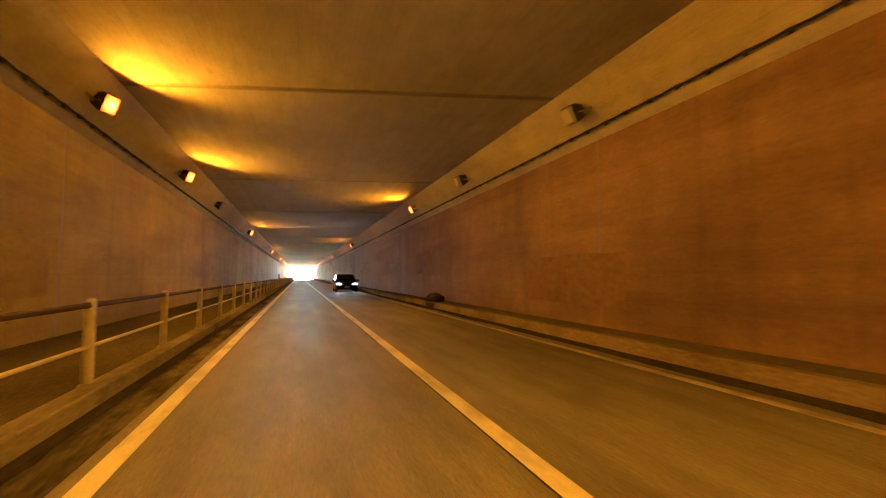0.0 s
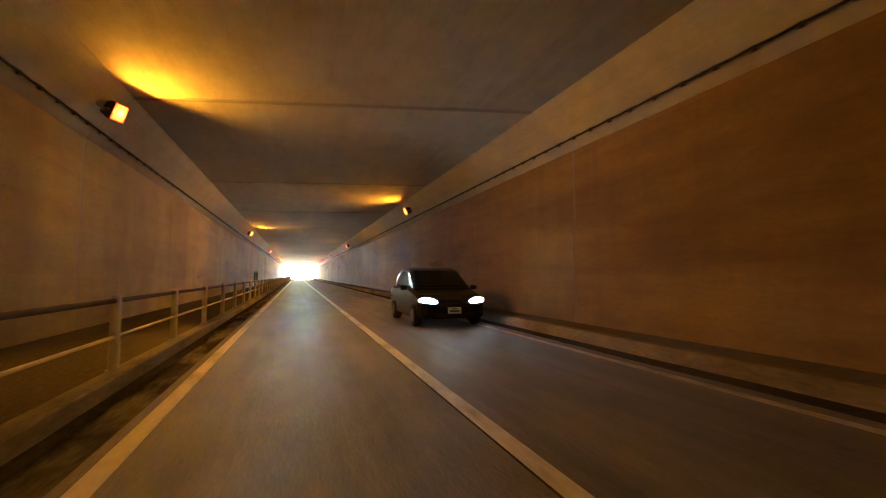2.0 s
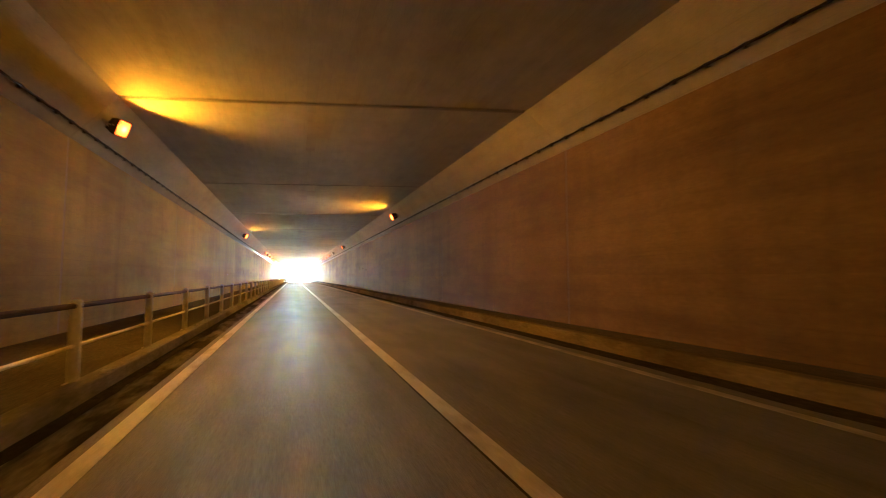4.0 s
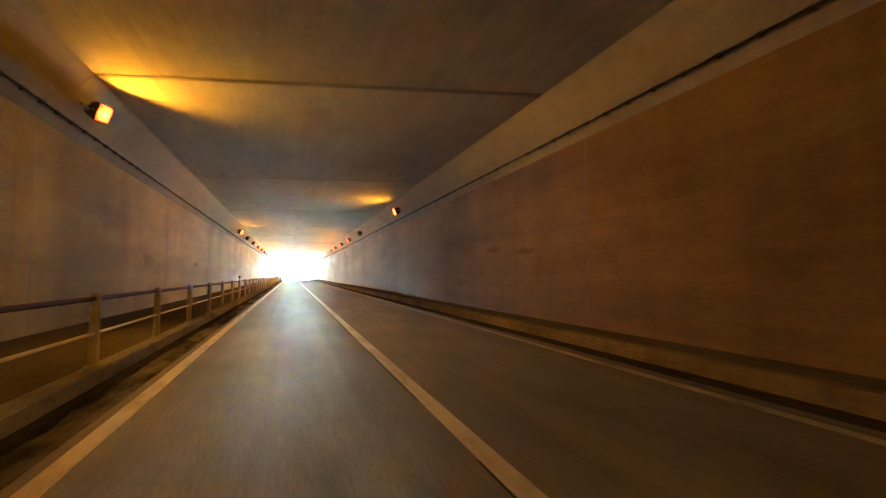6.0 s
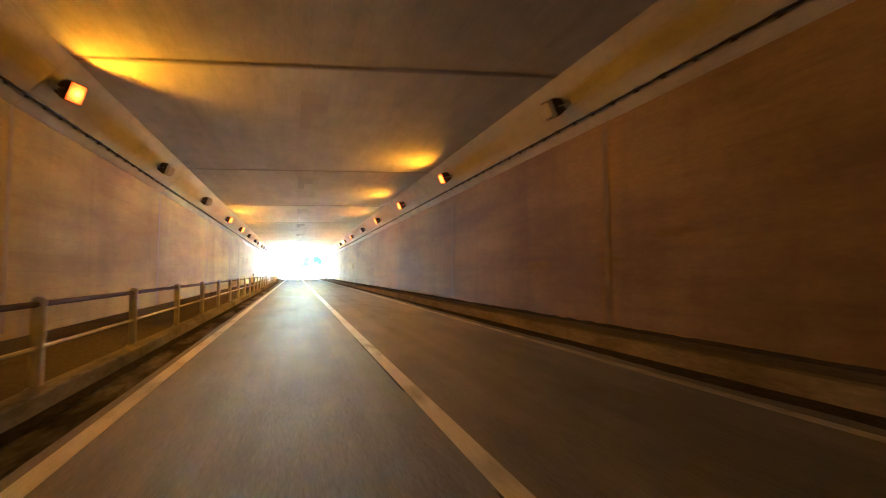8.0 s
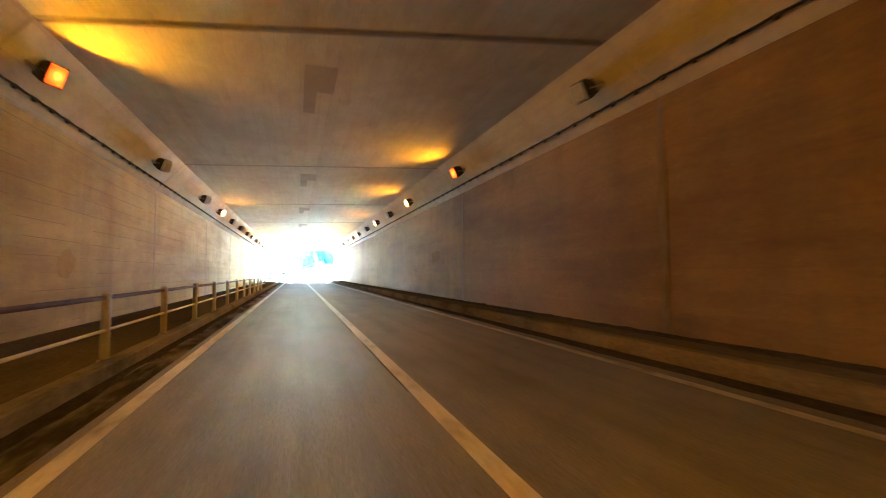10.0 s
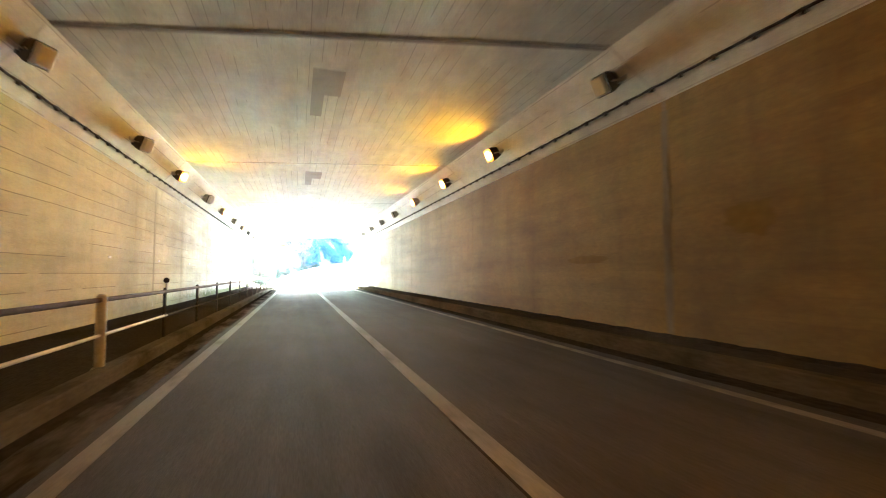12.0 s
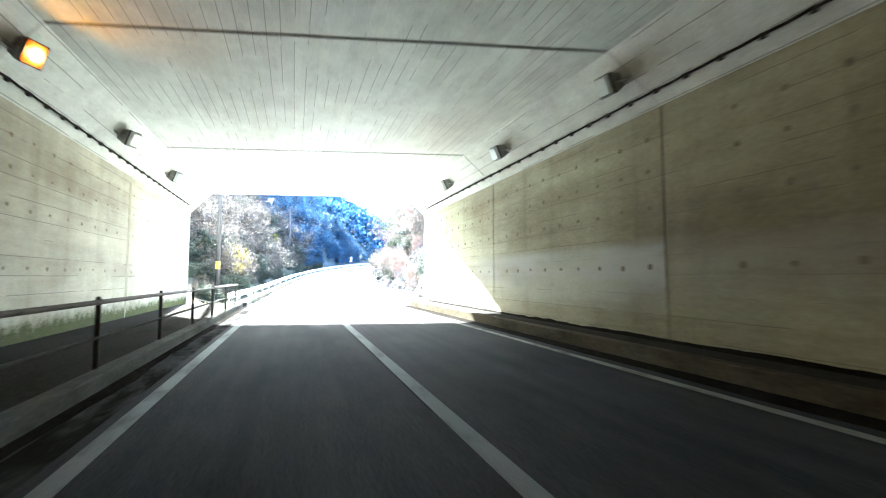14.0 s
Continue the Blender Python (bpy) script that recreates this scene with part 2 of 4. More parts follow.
# brighter than the road inside: sun glare and bounce put into the colour
PALE = rough_mat("sunlit_toned_road", (0.40, 0.39, 0.37), (0.52, 0.51, 0.485), (0.8, 0.8, 0.8), (1, 1, 1), 0.8, 60, 0.5, 0.4)
GUTTER = rough_mat("gutter_concrete", (0.05, 0.05, 0.051), (0.09, 0.09, 0.089), (0.25, 0.24, 0.22), (1, 0.3, 1), 0.9, 25, 1.6, 0.4, 0.0, (0.42, 0.58))
KERB_R_MAT = rough_mat("dirty_kerb_concrete", (0.15, 0.132, 0.10), (0.25, 0.222, 0.17), (0.5, 0.48, 0.45), (1, 0.4, 1), 0.85, 30, 1.3, 0.4, 0.0, (0.45, 0.68))
KERB = rough_mat("kerb_concrete", (0.22, 0.222, 0.205), (0.34, 0.343, 0.32), (0.45, 0.43, 0.38), (1, 0.4, 1), 0.85, 30, 1.3, 0.4, 0.0, (0.45, 0.68))
PAVING = rough_mat("footway_dirt", (0.046, 0.044, 0.042), (0.095, 0.09, 0.083), (0.6, 0.6, 0.55), (1, 0.3, 1), 0.9, 30, 0.9, 0.6)
SILT = rough_mat("damp_silt", (0.012, 0.011, 0.010), (0.032, 0.029, 0.026), (0.6, 0.6, 0.6), (1, 0.5, 1), 0.9, 22, 1.2, 0.8)
# slightly blue white: cool headlamp light put into the line colour
PAINT = rough_mat("road_paint", (0.53, 0.56, 0.59), (0.74, 0.77, 0.80), (0.42, 0.41, 0.39), (1, 0.35, 1), 0.6, 70, 2.2, 0.3, 0.0, (0.48, 0.7))

PAINT_DULL = rough_mat("worn_road_paint", (0.42, 0.41, 0.38), (0.60, 0.59, 0.55), (0.45, 0.42, 0.38), (1, 0.5, 1), 0.7, 50, 3.0, 0.3, 0.0, (0.44, 0.66))


def paint_light_along(mat, inner, outer, y0=140.0, y1=188.0):
    """Tone of a surface deep inside and along the last stretch: light put into its colour."""
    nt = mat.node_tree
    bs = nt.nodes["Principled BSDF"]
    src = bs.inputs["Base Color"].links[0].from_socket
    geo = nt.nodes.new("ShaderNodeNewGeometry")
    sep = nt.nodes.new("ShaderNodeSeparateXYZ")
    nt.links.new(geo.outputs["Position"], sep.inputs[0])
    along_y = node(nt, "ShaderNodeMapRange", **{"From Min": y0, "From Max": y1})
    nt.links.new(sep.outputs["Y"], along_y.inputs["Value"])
    light_tone = ramp(nt, along_y.outputs[0], [(0.0, inner if isinstance(inner, tuple) else (inner,) * 3), (1.0, outer if isinstance(outer, tuple) else (outer,) * 3)])
    nt.links.new(mix(nt, 1.0, src, light_tone.outputs[0], "MULTIPLY"), bs.inputs["Base Color"])


# headlamp light put into the inner road tones; exit stretch and inner ceiling darkened
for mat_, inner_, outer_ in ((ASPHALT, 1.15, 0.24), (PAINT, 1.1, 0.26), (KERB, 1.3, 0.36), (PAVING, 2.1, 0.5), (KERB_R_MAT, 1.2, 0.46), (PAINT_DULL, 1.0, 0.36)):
    paint_light_along(mat_, inner_, outer_)
paint_light_along(GUTTER, 2.6, 0.8, 166.0, 200.0)
paint_light_along(SILT, 2.6, 0.6, 166.0, 200.0)
# inner walls toned for orange lamplight, paler towards the daylit exit, in colour
paint_light_along(WALL_R, 0.80, (0.71, 0.82, 1.75), 183.0, 198.0)
paint_light_along(WALL_R, 1.0, (1.9, 2.3, 3.35), 196.0, 213.0)
paint_light_along(WALL, (0.84, 0.77, 0.26), 1.0, 150.0, 200.0)
# a pale grey zone low on the last panels of the right wall, broken at its edges
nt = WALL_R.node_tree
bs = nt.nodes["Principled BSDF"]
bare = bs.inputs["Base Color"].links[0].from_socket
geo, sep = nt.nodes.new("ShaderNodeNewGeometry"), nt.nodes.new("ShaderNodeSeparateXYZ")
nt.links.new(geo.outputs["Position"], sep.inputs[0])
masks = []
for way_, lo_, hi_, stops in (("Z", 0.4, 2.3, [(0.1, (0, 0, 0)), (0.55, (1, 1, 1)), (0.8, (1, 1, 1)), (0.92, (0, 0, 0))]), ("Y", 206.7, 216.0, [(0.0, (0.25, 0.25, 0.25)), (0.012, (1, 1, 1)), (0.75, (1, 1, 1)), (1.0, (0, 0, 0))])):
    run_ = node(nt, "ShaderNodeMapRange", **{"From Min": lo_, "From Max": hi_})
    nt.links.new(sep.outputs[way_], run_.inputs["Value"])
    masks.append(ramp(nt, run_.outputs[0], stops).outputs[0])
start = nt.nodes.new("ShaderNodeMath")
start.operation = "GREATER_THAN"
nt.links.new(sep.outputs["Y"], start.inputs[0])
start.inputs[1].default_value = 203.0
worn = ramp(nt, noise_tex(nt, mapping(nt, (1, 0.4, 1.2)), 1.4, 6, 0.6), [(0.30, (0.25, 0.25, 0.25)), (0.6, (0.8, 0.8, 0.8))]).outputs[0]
pale_zone = mix(nt, 1.0, mix(nt, 1.0, masks[0], masks[1], "MULTIPLY"), mix(nt, 1.0, worn, start.outputs[0], "MULTIPLY"), "MULTIPLY")
nt.links.new(mix(nt, pale_zone, bare, (0.46, 0.46, 0.44)), bs.inputs["Base Color"])
paint_light_along(CEIL, 0.62, 1.0, 112.0, 165.0)

for mat_ in (PAVING, SILT, GUTTER, KERB, KERB_R_MAT):        # loose dirt and rough concrete have no sheen
    mat_.node_tree.nodes["Principled BSDF"].inputs["Specular IOR Level"].default_value = 0.0


def polished(mat, inner, outer, level, y0=150.0, y1=195.0):
    """Roughness and gloss of a surface: shinier deep inside, matte along the last stretch."""
    nt = mat.node_tree
    bs = nt.nodes["Principled BSDF"]
    geo = nt.nodes.new("ShaderNodeNewGeometry")
    sep = nt.nodes.new("ShaderNodeSeparateXYZ")
    nt.links.new(geo.outputs["Position"], sep.inputs[0])
    along_y = node(nt, "ShaderNodeMapRange", **{"From Min": y0, "From Max": y1, "To Min": inner, "To Max": outer})
    nt.links.new(sep.outputs["Y"], along_y.inputs["Value"])
    nt.links.new(along_y.outputs[0], bs.inputs["Roughness"])
    gloss = node(nt, "ShaderNodeMapRange", **{"From Min": y0, "From Max": y1, "To Min": level, "To Max": 0.025})
    nt.links.new(sep.outputs["Y"], gloss.inputs["Value"])
    nt.links.new(gloss.outputs[0], bs.inputs["Specular IOR Level"])


polished(ASPHALT, 0.64, 1.0, 0.4)
polished(PAINT_DULL, 0.6, 0.9, 0.4)
polished(PAINT, 0.6, 0.9, 0.4)
STEEL = rough_mat("galvanised_steel", (0.42, 0.42, 0.42), (0.58, 0.58, 0.57), (0.6, 0.5, 0.42), (1, 1, 1), 0.45, 30, 2.0, 0.1, 0.6)
# rail and posts near the exit: backlit shade put into the colour
SHADED_RAIL = rough_mat("shaded_rail_paint", (0.045, 0.044, 0.041), (0.085, 0.083, 0.077), (0.6, 0.52, 0.45), (1, 1, 1), 0.6, 30, 2.0, 0.1)
SHADED_RAIL.node_tree.nodes["Principled BSDF"].inputs["Specular IOR Level"].default_value = 0.0     # no sheen, so it stays dark
RAIL = rough_mat("weathered_rail", (0.055, 0.04, 0.029), (0.10, 0.074, 0.054), (0.6, 0.5, 0.45), (1, 1, 1), 0.7, 30, 2.0, 0.2)
# bluish white: headlamp light put into the post colour
POSTM = rough_mat("post_paint", (0.54, 0.57, 0.60), (0.69, 0.72, 0.75), (0.6, 0.55, 0.48), (1, 1, 1), 0.45, 30, 2.5, 0.1)
CABLE = rough_mat("black_rubber", (0.018, 0.014, 0.011), (0.036, 0.028, 0.022), (0.8, 0.8, 0.8), (1, 1, 1), 0.95, 30, 2.0, 0.1)
CLAMP = rough_mat("clamp_metal", (0.04, 0.035, 0.03), (0.075, 0.066, 0.056), (0.8, 0.8, 0.8), (1, 1, 1), 0.9, 30, 2.0, 0.1)
HOUSING = rough_mat("lamp_housing", (0.035, 0.03, 0.026), (0.075, 0.066, 0.056), (0.6, 0.55, 0.5), (1, 1, 1), 0.55, 30, 2.0, 0.1, 0.2)
HOUSING_PALE = rough_mat("galvanised_housing", (0.26, 0.26, 0.25), (0.38, 0.38, 0.365), (0.6, 0.57, 0.53), (1, 1, 1), 0.5, 30, 2.0, 0.1)
LENS = rough_mat("dull_glass", (0.80, 0.82, 0.83), (0.88, 0.90, 0.91), (0.9, 0.9, 0.88), (1, 1, 1), 0.3, 10, 2.0, 0.05)
nt = LENS.node_tree                          # frosted glass: part of the light passes through
frost, both = nt.nodes.new("ShaderNodeBsdfTranslucent"), nt.nodes.new("ShaderNodeMixShader")
frost.inputs[0].default_value = (0.88, 0.90, 0.92, 1)
both.inputs[0].default_value = 0.4
nt.nodes["Principled BSDF"].inputs["Metallic"].default_value = 0.75        # the mirrored dish behind the glass
nt.links.new(nt.nodes["Principled BSDF"].outputs[0], both.inputs[1])
nt.links.new(frost.outputs[0], both.inputs[2])
nt.links.new(both.outputs[0], nt.nodes["Material Output"].inputs[0])
WHITE = rough_mat("white_enamel", (0.70, 0.70, 0.69), (0.82, 0.82, 0.80), (0.85, 0.83, 0.8), (1, 1, 1), 0.35, 20, 2.0, 0.05)
GREEN = rough_mat("green_enamel", (0.01, 0.16, 0.075), (0.02, 0.22, 0.11), (0.8, 0.8, 0.8), (1, 1, 1), 0.4, 20, 2.0, 0.05)
YELLOW = rough_mat("yellow_band", (0.62, 0.42, 0.03), (0.75, 0.52, 0.05), (0.7, 0.7, 0.7), (1, 1, 1), 0.5, 20, 2.0, 0.05)
CAR = rough_mat("car_paint", (0.010, 0.013, 0.035), (0.013, 0.017, 0.045), (0.9, 0.9, 0.9), (1, 1, 1), 0.22, 8, 1.0, 0.0, 0.3)
CARGLASS = rough_mat("car_glass", (0.012, 0.013, 0.014), (0.016, 0.017, 0.018), (1, 1, 1), (1, 1, 1), 0.05, 4, 1.0, 0.0)
GUARD = rough_mat("guardrail_paint", (0.66, 0.66, 0.64), (0.78, 0.78, 0.75), (0.75, 0.7, 0.62), (1, 1, 1), 0.45, 20, 1.5, 0.1)
POLE = rough_mat("pole_concrete", (0.030, 0.031, 0.036), (0.055, 0.056, 0.062), (0.75, 0.75, 0.75), (1, 1, 1), 0.8, 20, 1.0, 0.3)
EARTH = rough_mat("dry_hillside", (0.030, 0.030, 0.022), (0.085, 0.075, 0.055), (0.5, 0.55, 0.42), (1, 1, 1), 0.95, 2.5, 0.12, 1.0, 0.0, (0.42, 0.62))
# dark and bluish: shade among the far trees put into the ground colour
LITTER = rough_mat("shaded_woodland_floor", (0.015, 0.022, 0.026), (0.035, 0.045, 0.05), (0.7, 0.7, 0.7), (1, 1, 1), 0.95, 1.5, 0.1, 0.6)
ROCK = rough_mat("bank_rock", (0.05, 0.047, 0.05), (0.24, 0.22, 0.215), (0.5, 0.48, 0.46), (1, 1, 1), 0.9, 3.0, 0.8, 1.0)
BARK = rough_mat("bark", (0.08, 0.065, 0.05), (0.16, 0.135, 0.11), (0.7, 0.7, 0.7), (1, 1, 0.3), 0.9, 14, 1.0, 0.6)
LEAF_GREEN = leaf_mat("leaf_green", (0.012, 0.020, 0.016), (0.048, 0.056, 0.042))
LEAF_DARK = leaf_mat("leaf_dark", (0.010, 0.022, 0.014), (0.035, 0.052, 0.030))
LEAF_PALE = leaf_mat("leaf_pale", (0.020, 0.019, 0.020), (0.098, 0.082, 0.070))
LEAF_RED = leaf_mat("leaf_red", (0.055, 0.034, 0.032), (0.17, 0.115, 0.105))
LEAF_YELLOW = leaf_mat("leaf_yellow", (0.12, 0.095, 0.02), (0.26, 0.21, 0.05))
# blue of distant haze and shade put into the leaf colour
WOODS = leaf_mat("hazy_woods", (0.009, 0.026, 0.055), (0.030, 0.066, 0.120))


def lit_lens(name, stops):
    """Brightest over the burner, dim orange at the rim."""
    m = glow_mat(name, (1.0, 0.5, 0.1), 1.0)
    nt = m.node_tree
    tc = nt.nodes.new("ShaderNodeTexCoord")
    ln = nt.nodes.new("ShaderNodeVectorMath")
    ln.operation = "LENGTH"
    nt.links.new(tc.outputs["Object"], ln.inputs[0])
    nt.links.new(ramp(nt, ln.outputs["Value"], stops).outputs[0], nt.nodes["Principled BSDF"].inputs["Emission Color"])
    return m


LIT = lit_lens("lit_lens", [(0.08, (0.035, 0.004, 0.0004)), (0.14, (0.016, 0.0010, 0.00003)), (0.20, (0.006, 0.0003, 0.000005))])
# brighter copy of the same lens, glow raised past y 165
LIT_BRIGHT = lit_lens("bright_lit_lens", [(0.13, (0.20, 0.11, 0.04)), (0.18, (0.08, 0.018, 0.001)), (0.23, (0.03, 0.0022, 0.00005))])
HEADLAMP = glow_mat("headlamp_glass", (0.92, 0.96, 1.0), 0.015)


# ---- mesh helpers ----
def prism(bm, poly, y0, y1, skew=SKEW):
    """A solid along the tunnel: a cross-section of (x, z), from the joint y0 to the joint y1."""
    a_ = [bm.verts.new((x, y0 - skew * x, z)) for x, z in poly]
    b_ = [bm.verts.new((x, y1 - skew * x, z)) for x, z in poly]
    n = len(poly)
    for i in range(n):
        bm.faces.new((a_[i], a_[(i + 1) % n], b_[(i + 1) % n], b_[i]))
    bm.faces.new(a_[::-1])
    bm.faces.new(b_)
    return bm


def box(bm, c, s, m=None):
    r = bmesh.ops.create_cube(bm, size=1, matrix=(m or Matrix()) @ Matrix.Translation(c) @ Matrix.Diagonal((*s, 1)))
    return r["verts"]


def tube(bm, p, q, r, n=8, r2=None):
    p, q = Vector(p), Vector(q)
    m = Matrix.Translation((p + q) / 2) @ (q - p).to_track_quat("Z", "Y").to_matrix().to_4x4()
    bmesh.ops.create_cone(bm, cap_ends=True, segments=n, radius1=r, radius2=r if r2 is None else r2, depth=(q - p).length, matrix=m)


def mesh_of(name, bm, mat, smooth=False):
    bmesh.ops.recalc_face_normals(bm, faces=bm.faces)
    me = bpy.data.meshes.new(name)
    bm.to_mesh(me)
    bm.free()
    me.materials.append(mat)
    if smooth:
        me.polygons.foreach_set("use_smooth", [True] * len(me.polygons))
    return me


def part(name, bm, mat, parent, label="", smooth=False):
    ob = new(name, mesh_of(name, bm, mat, smooth))
    ob.parent = parent
    return tagged(ob, label)


def empty(name, label, category, group="", kind="", m=None):
    ob = new(name)
    if m is not None:
        ob.matrix_basis = m
    return tagged(ob, label, category, group, kind)


def solid(name, bm, mat, label, category, group="", kind="", smooth=False):
    return tagged(new(name, mesh_of(name, bm, mat, smooth)), label, category, group, kind)


# ---- tunnel shell ----
GAP = 0.028
T_ = 0.6
wall_left = empty("wall_left", "stained board-marked concrete side wall beside the footway", "wall", kind="structure")
wall_right = empty("wall_right", "sooty board-marked concrete side wall, lamplit orange in its colour, beside the narrow ledge", "wall", kind="structure")


def chamfered(x0, x1):
    """The cross-section of one wall panel, its inner face on x0."""
    return [(x0, -0.3), (x1, -0.3), (x1, ZB), (x0, ZB)]


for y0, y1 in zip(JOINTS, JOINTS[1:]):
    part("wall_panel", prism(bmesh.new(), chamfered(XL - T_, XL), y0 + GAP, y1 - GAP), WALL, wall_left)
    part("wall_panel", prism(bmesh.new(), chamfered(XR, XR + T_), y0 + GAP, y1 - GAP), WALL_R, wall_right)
bm = bmesh.new()
for y0, y1 in zip(JOINTS, JOINTS[1:]):
    prism(bm, [(XL - T_, ZB), (XL, ZB), (XL + HW, ZC), (XR - HW, ZC), (XR, ZB), (XR + T_, ZB), (XR + T_, ZC + 0.7), (XL - T_, ZC + 0.7)],
          y0 + GAP, y1 - GAP)
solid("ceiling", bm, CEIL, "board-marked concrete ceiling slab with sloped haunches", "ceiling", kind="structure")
# dark filler strips in the joints, a little behind the faces
for y in JOINTS[1:-1]:
    r, f = 0.025 if y < 185 else 0.012, 0.005
    g = 0.02 if y > 205 else f
    filler = empty("joint_filler", "rubber and mortar filler in a construction joint", "joint", kind="structure")
    for nm, mat_, poly in (("side_filler", PALE_FILLER, [(XL - f, 0.1), (XL - f, ZB + 0.002), (XL + HW - 0.002, ZC + f), (XL + HW - 0.002, ZC + 0.3), (XL - 0.3, ZC + 0.3), (XL - 0.3, 0.1)]),
                           ("top_filler", FILLER if y < 185 else DULL_FILLER, [(XL + HW, ZC + r), (XR - HW, ZC + r), (XR - HW, ZC + 0.3), (XL + HW, ZC + 0.3)]),
                           ("side_filler", PALE_FILLER, [(XR - HW + 0.002, ZC + f), (XR + f, ZB + 0.002), (XR + 0.3, ZB + 0.002), (XR + 0.3, ZC + 0.3), (XR - HW + 0.002, ZC + 0.3)]),
                           ("side_filler", FILLER if y > 205 else WALL_R if y > 185 else DULL_FILLER, [(XR + g, 0.1), (XR + 0.3, 0.1), (XR + 0.3, ZB), (XR + g, ZB)])):
        part(nm, prism(bmesh.new(), poly, y - GAP + 0.001, y + GAP - 0.001), mat_, filler)
# paler patching mortar along the joints of the ceiling
bm = bmesh.new()
for i, y in enumerate(JOINTS[1:-1]):
    for x0, x1, z0, z1 in ((XL + HW, XR - HW, ZC, ZC),):
        w0, w1 = (0.03, 0.05 + 0.03 * (i % 3)) if y < 185 else (0.012, 0.02)
        prism(bm, [(x0, z0 - 0.004), (x1, z1 - 0.004), (x1, z1), (x0, z0)], y + GAP, y + GAP + w1)
        prism(bm, [(x0, z0 - 0.004), (x1, z1 - 0.004), (x1, z1), (x0, z0)], y - GAP - w0, y - GAP)
solid("joint_band", bm, JOINT_DARK, "darker mortar bands along the ceiling joints", "joint", kind="structure")
for x, sx in ((XL, 1), (XR, -1)):            # weeping bands down the wall joints
    for y in [j_ for j_ in JOINTS[1:-1] if 100 < j_ < (222 if sx > 0 else 188)]:
        bm = bmesh.new()
        ys = [0.3 + 0.2 * i for i in range(21)]
        rows = []
        for z in ys:
            e0, e1 = (0.05 + 0.035 * noise.noise(Vector((x + k, y, z * 1.3))) for k in (0, 40))
            rows.append([bm.verts.new((x + sx * o_, at(x, y) + d_, z)) for o_, d_ in ((0, -e0 - GAP), (0.004, -e0 - GAP), (0.004, e1 + GAP), (0, e1 + GAP))])
        for a_, b_ in zip(rows, rows[1:]):
            for k in range(3):
                bm.faces.new((a_[k], a_[k + 1], b_[k + 1], b_[k]))
        solid("joint_stain", bm, WEEP_L if sx > 0 else WEEP_R, "dark weeping stain down a wall joint", "joint", kind="structure")
for y in JOINTS[12:-3]:                      # repair patches past each joint
    bm = bmesh.new()
    prism(bm, [(0.28, ZC - 0.004), (0.92, ZC - 0.004), (0.92, ZC), (0.28, ZC)], y + 1.2, y + 2.5, 0)
    prism(bm, [(0.28, ZC - 0.004), (0.56, ZC - 0.004), (0.56, ZC), (0.28, ZC)], y + 2.5, y + 3.9, 0)
    solid("ceiling_patch", bm, MORTAR, "grey mortar repair patch on the ceiling", "repair patch", kind="structure")
random.seed(11)
for x, rows in ((XR, [(7.4, 11.6, 0.7, 1.9), (21.2, 22.2, 1.4, 2.6), (23.0, 24.5, 1.5, 2.65), (53.0, 56.0, 0.9, 2.3)]),
                (XL, [(8.5, 10.4, 1.0, 2.2), (60, 61.5, 1.2, 2.4)])):
    for y0, y1, z0, z1 in rows:              # repair patches on the walls
        sx = 1 if x < 0 else -1
        bm = bmesh.new()
        ring_ = []                           # a ragged trowelled outline
        for (ya, za), (yb, zb) in zip(((y0, z0), (y1, z0), (y1, z1), (y0, z1)), ((y1, z0), (y1, z1), (y0, z1), (y0, z0))):
            for i in range(7):
                ring_.append((ya + (yb - ya) * i / 7 + random.uniform(-0.03, 0.03), za + (zb - za) * i / 7 + random.uniform(-0.03, 0.03)))
        low, high = ([bm.verts.new((x + sx * o_, y_, z_)) for y_, z_ in ring_] for o_ in (0.0, 0.004))
        for i in range(28):
            bm.faces.new((low[i], low[(i + 1) % 28], high[(i + 1) % 28], high[i]))
        bm.faces.new(low), bm.faces.new(high)
        solid("wall_patch", bm, PATCH_L if sx > 0 else PATCH_R, "dark grimy mortar patch on the tunnel wall", "repair patch", kind="structure")
for x, rows in ((XR, [(46.3, 49.3, 1.76, 2.12), (48.5, 50.2, 1.2, 1.6), (99.3, 100.5, 2.08, 2.5), (97.0, 98.4, 2.1, 2.32), (95.0, 96.2, 1.95, 2.2), (119.3, 120.6, 1.92, 2.15),
                       (123.4, 125.2, 1.35, 1.7), (121.0, 122.0, 1.5, 1.7), (162.2, 164.2, 1.75, 2.5), (176.7, 177.7, 1.8, 2.55), (180.0, 182.0, 1.55, 1.8)]),
                (XL, [(51.0, 52.2, 1.15, 1.5), (102.4, 104.0, 1.5, 2.2), (110.2, 111.8, 1.72, 2.05), (155.5, 156.5, 1.2, 2.1)])):
    for y0, y1, z0, z1 in rows:              # ragged smudges of soot
        sx = 1 if x < 0 else -1
        bm = bmesh.new()
        ring_ = []
        for i in range(36):
            a_ = 2 * math.pi * i / 36
            k = 0.72 + 0.32 * noise.noise(Vector((math.cos(a_) * 2.2, math.sin(a_) * 2.2, y0))) + random.uniform(-0.07, 0.07)
            ring_.append(((y0 + y1) / 2 + (y1 - y0) / 2 * k * math.cos(a_), (z0 + z1) / 2 + (z1 - z0) / 2 * k * math.sin(a_)))
        low, high = ([bm.verts.new((x + sx * o_, y_, z_)) for y_, z_ in ring_] for o_ in (0.0, 0.003))
        for i in range(36):
            bm.faces.new((low[i], low[(i + 1) % 36], high[(i + 1) % 36], high[i]))
        bm.faces.new(low), bm.faces.new(high)
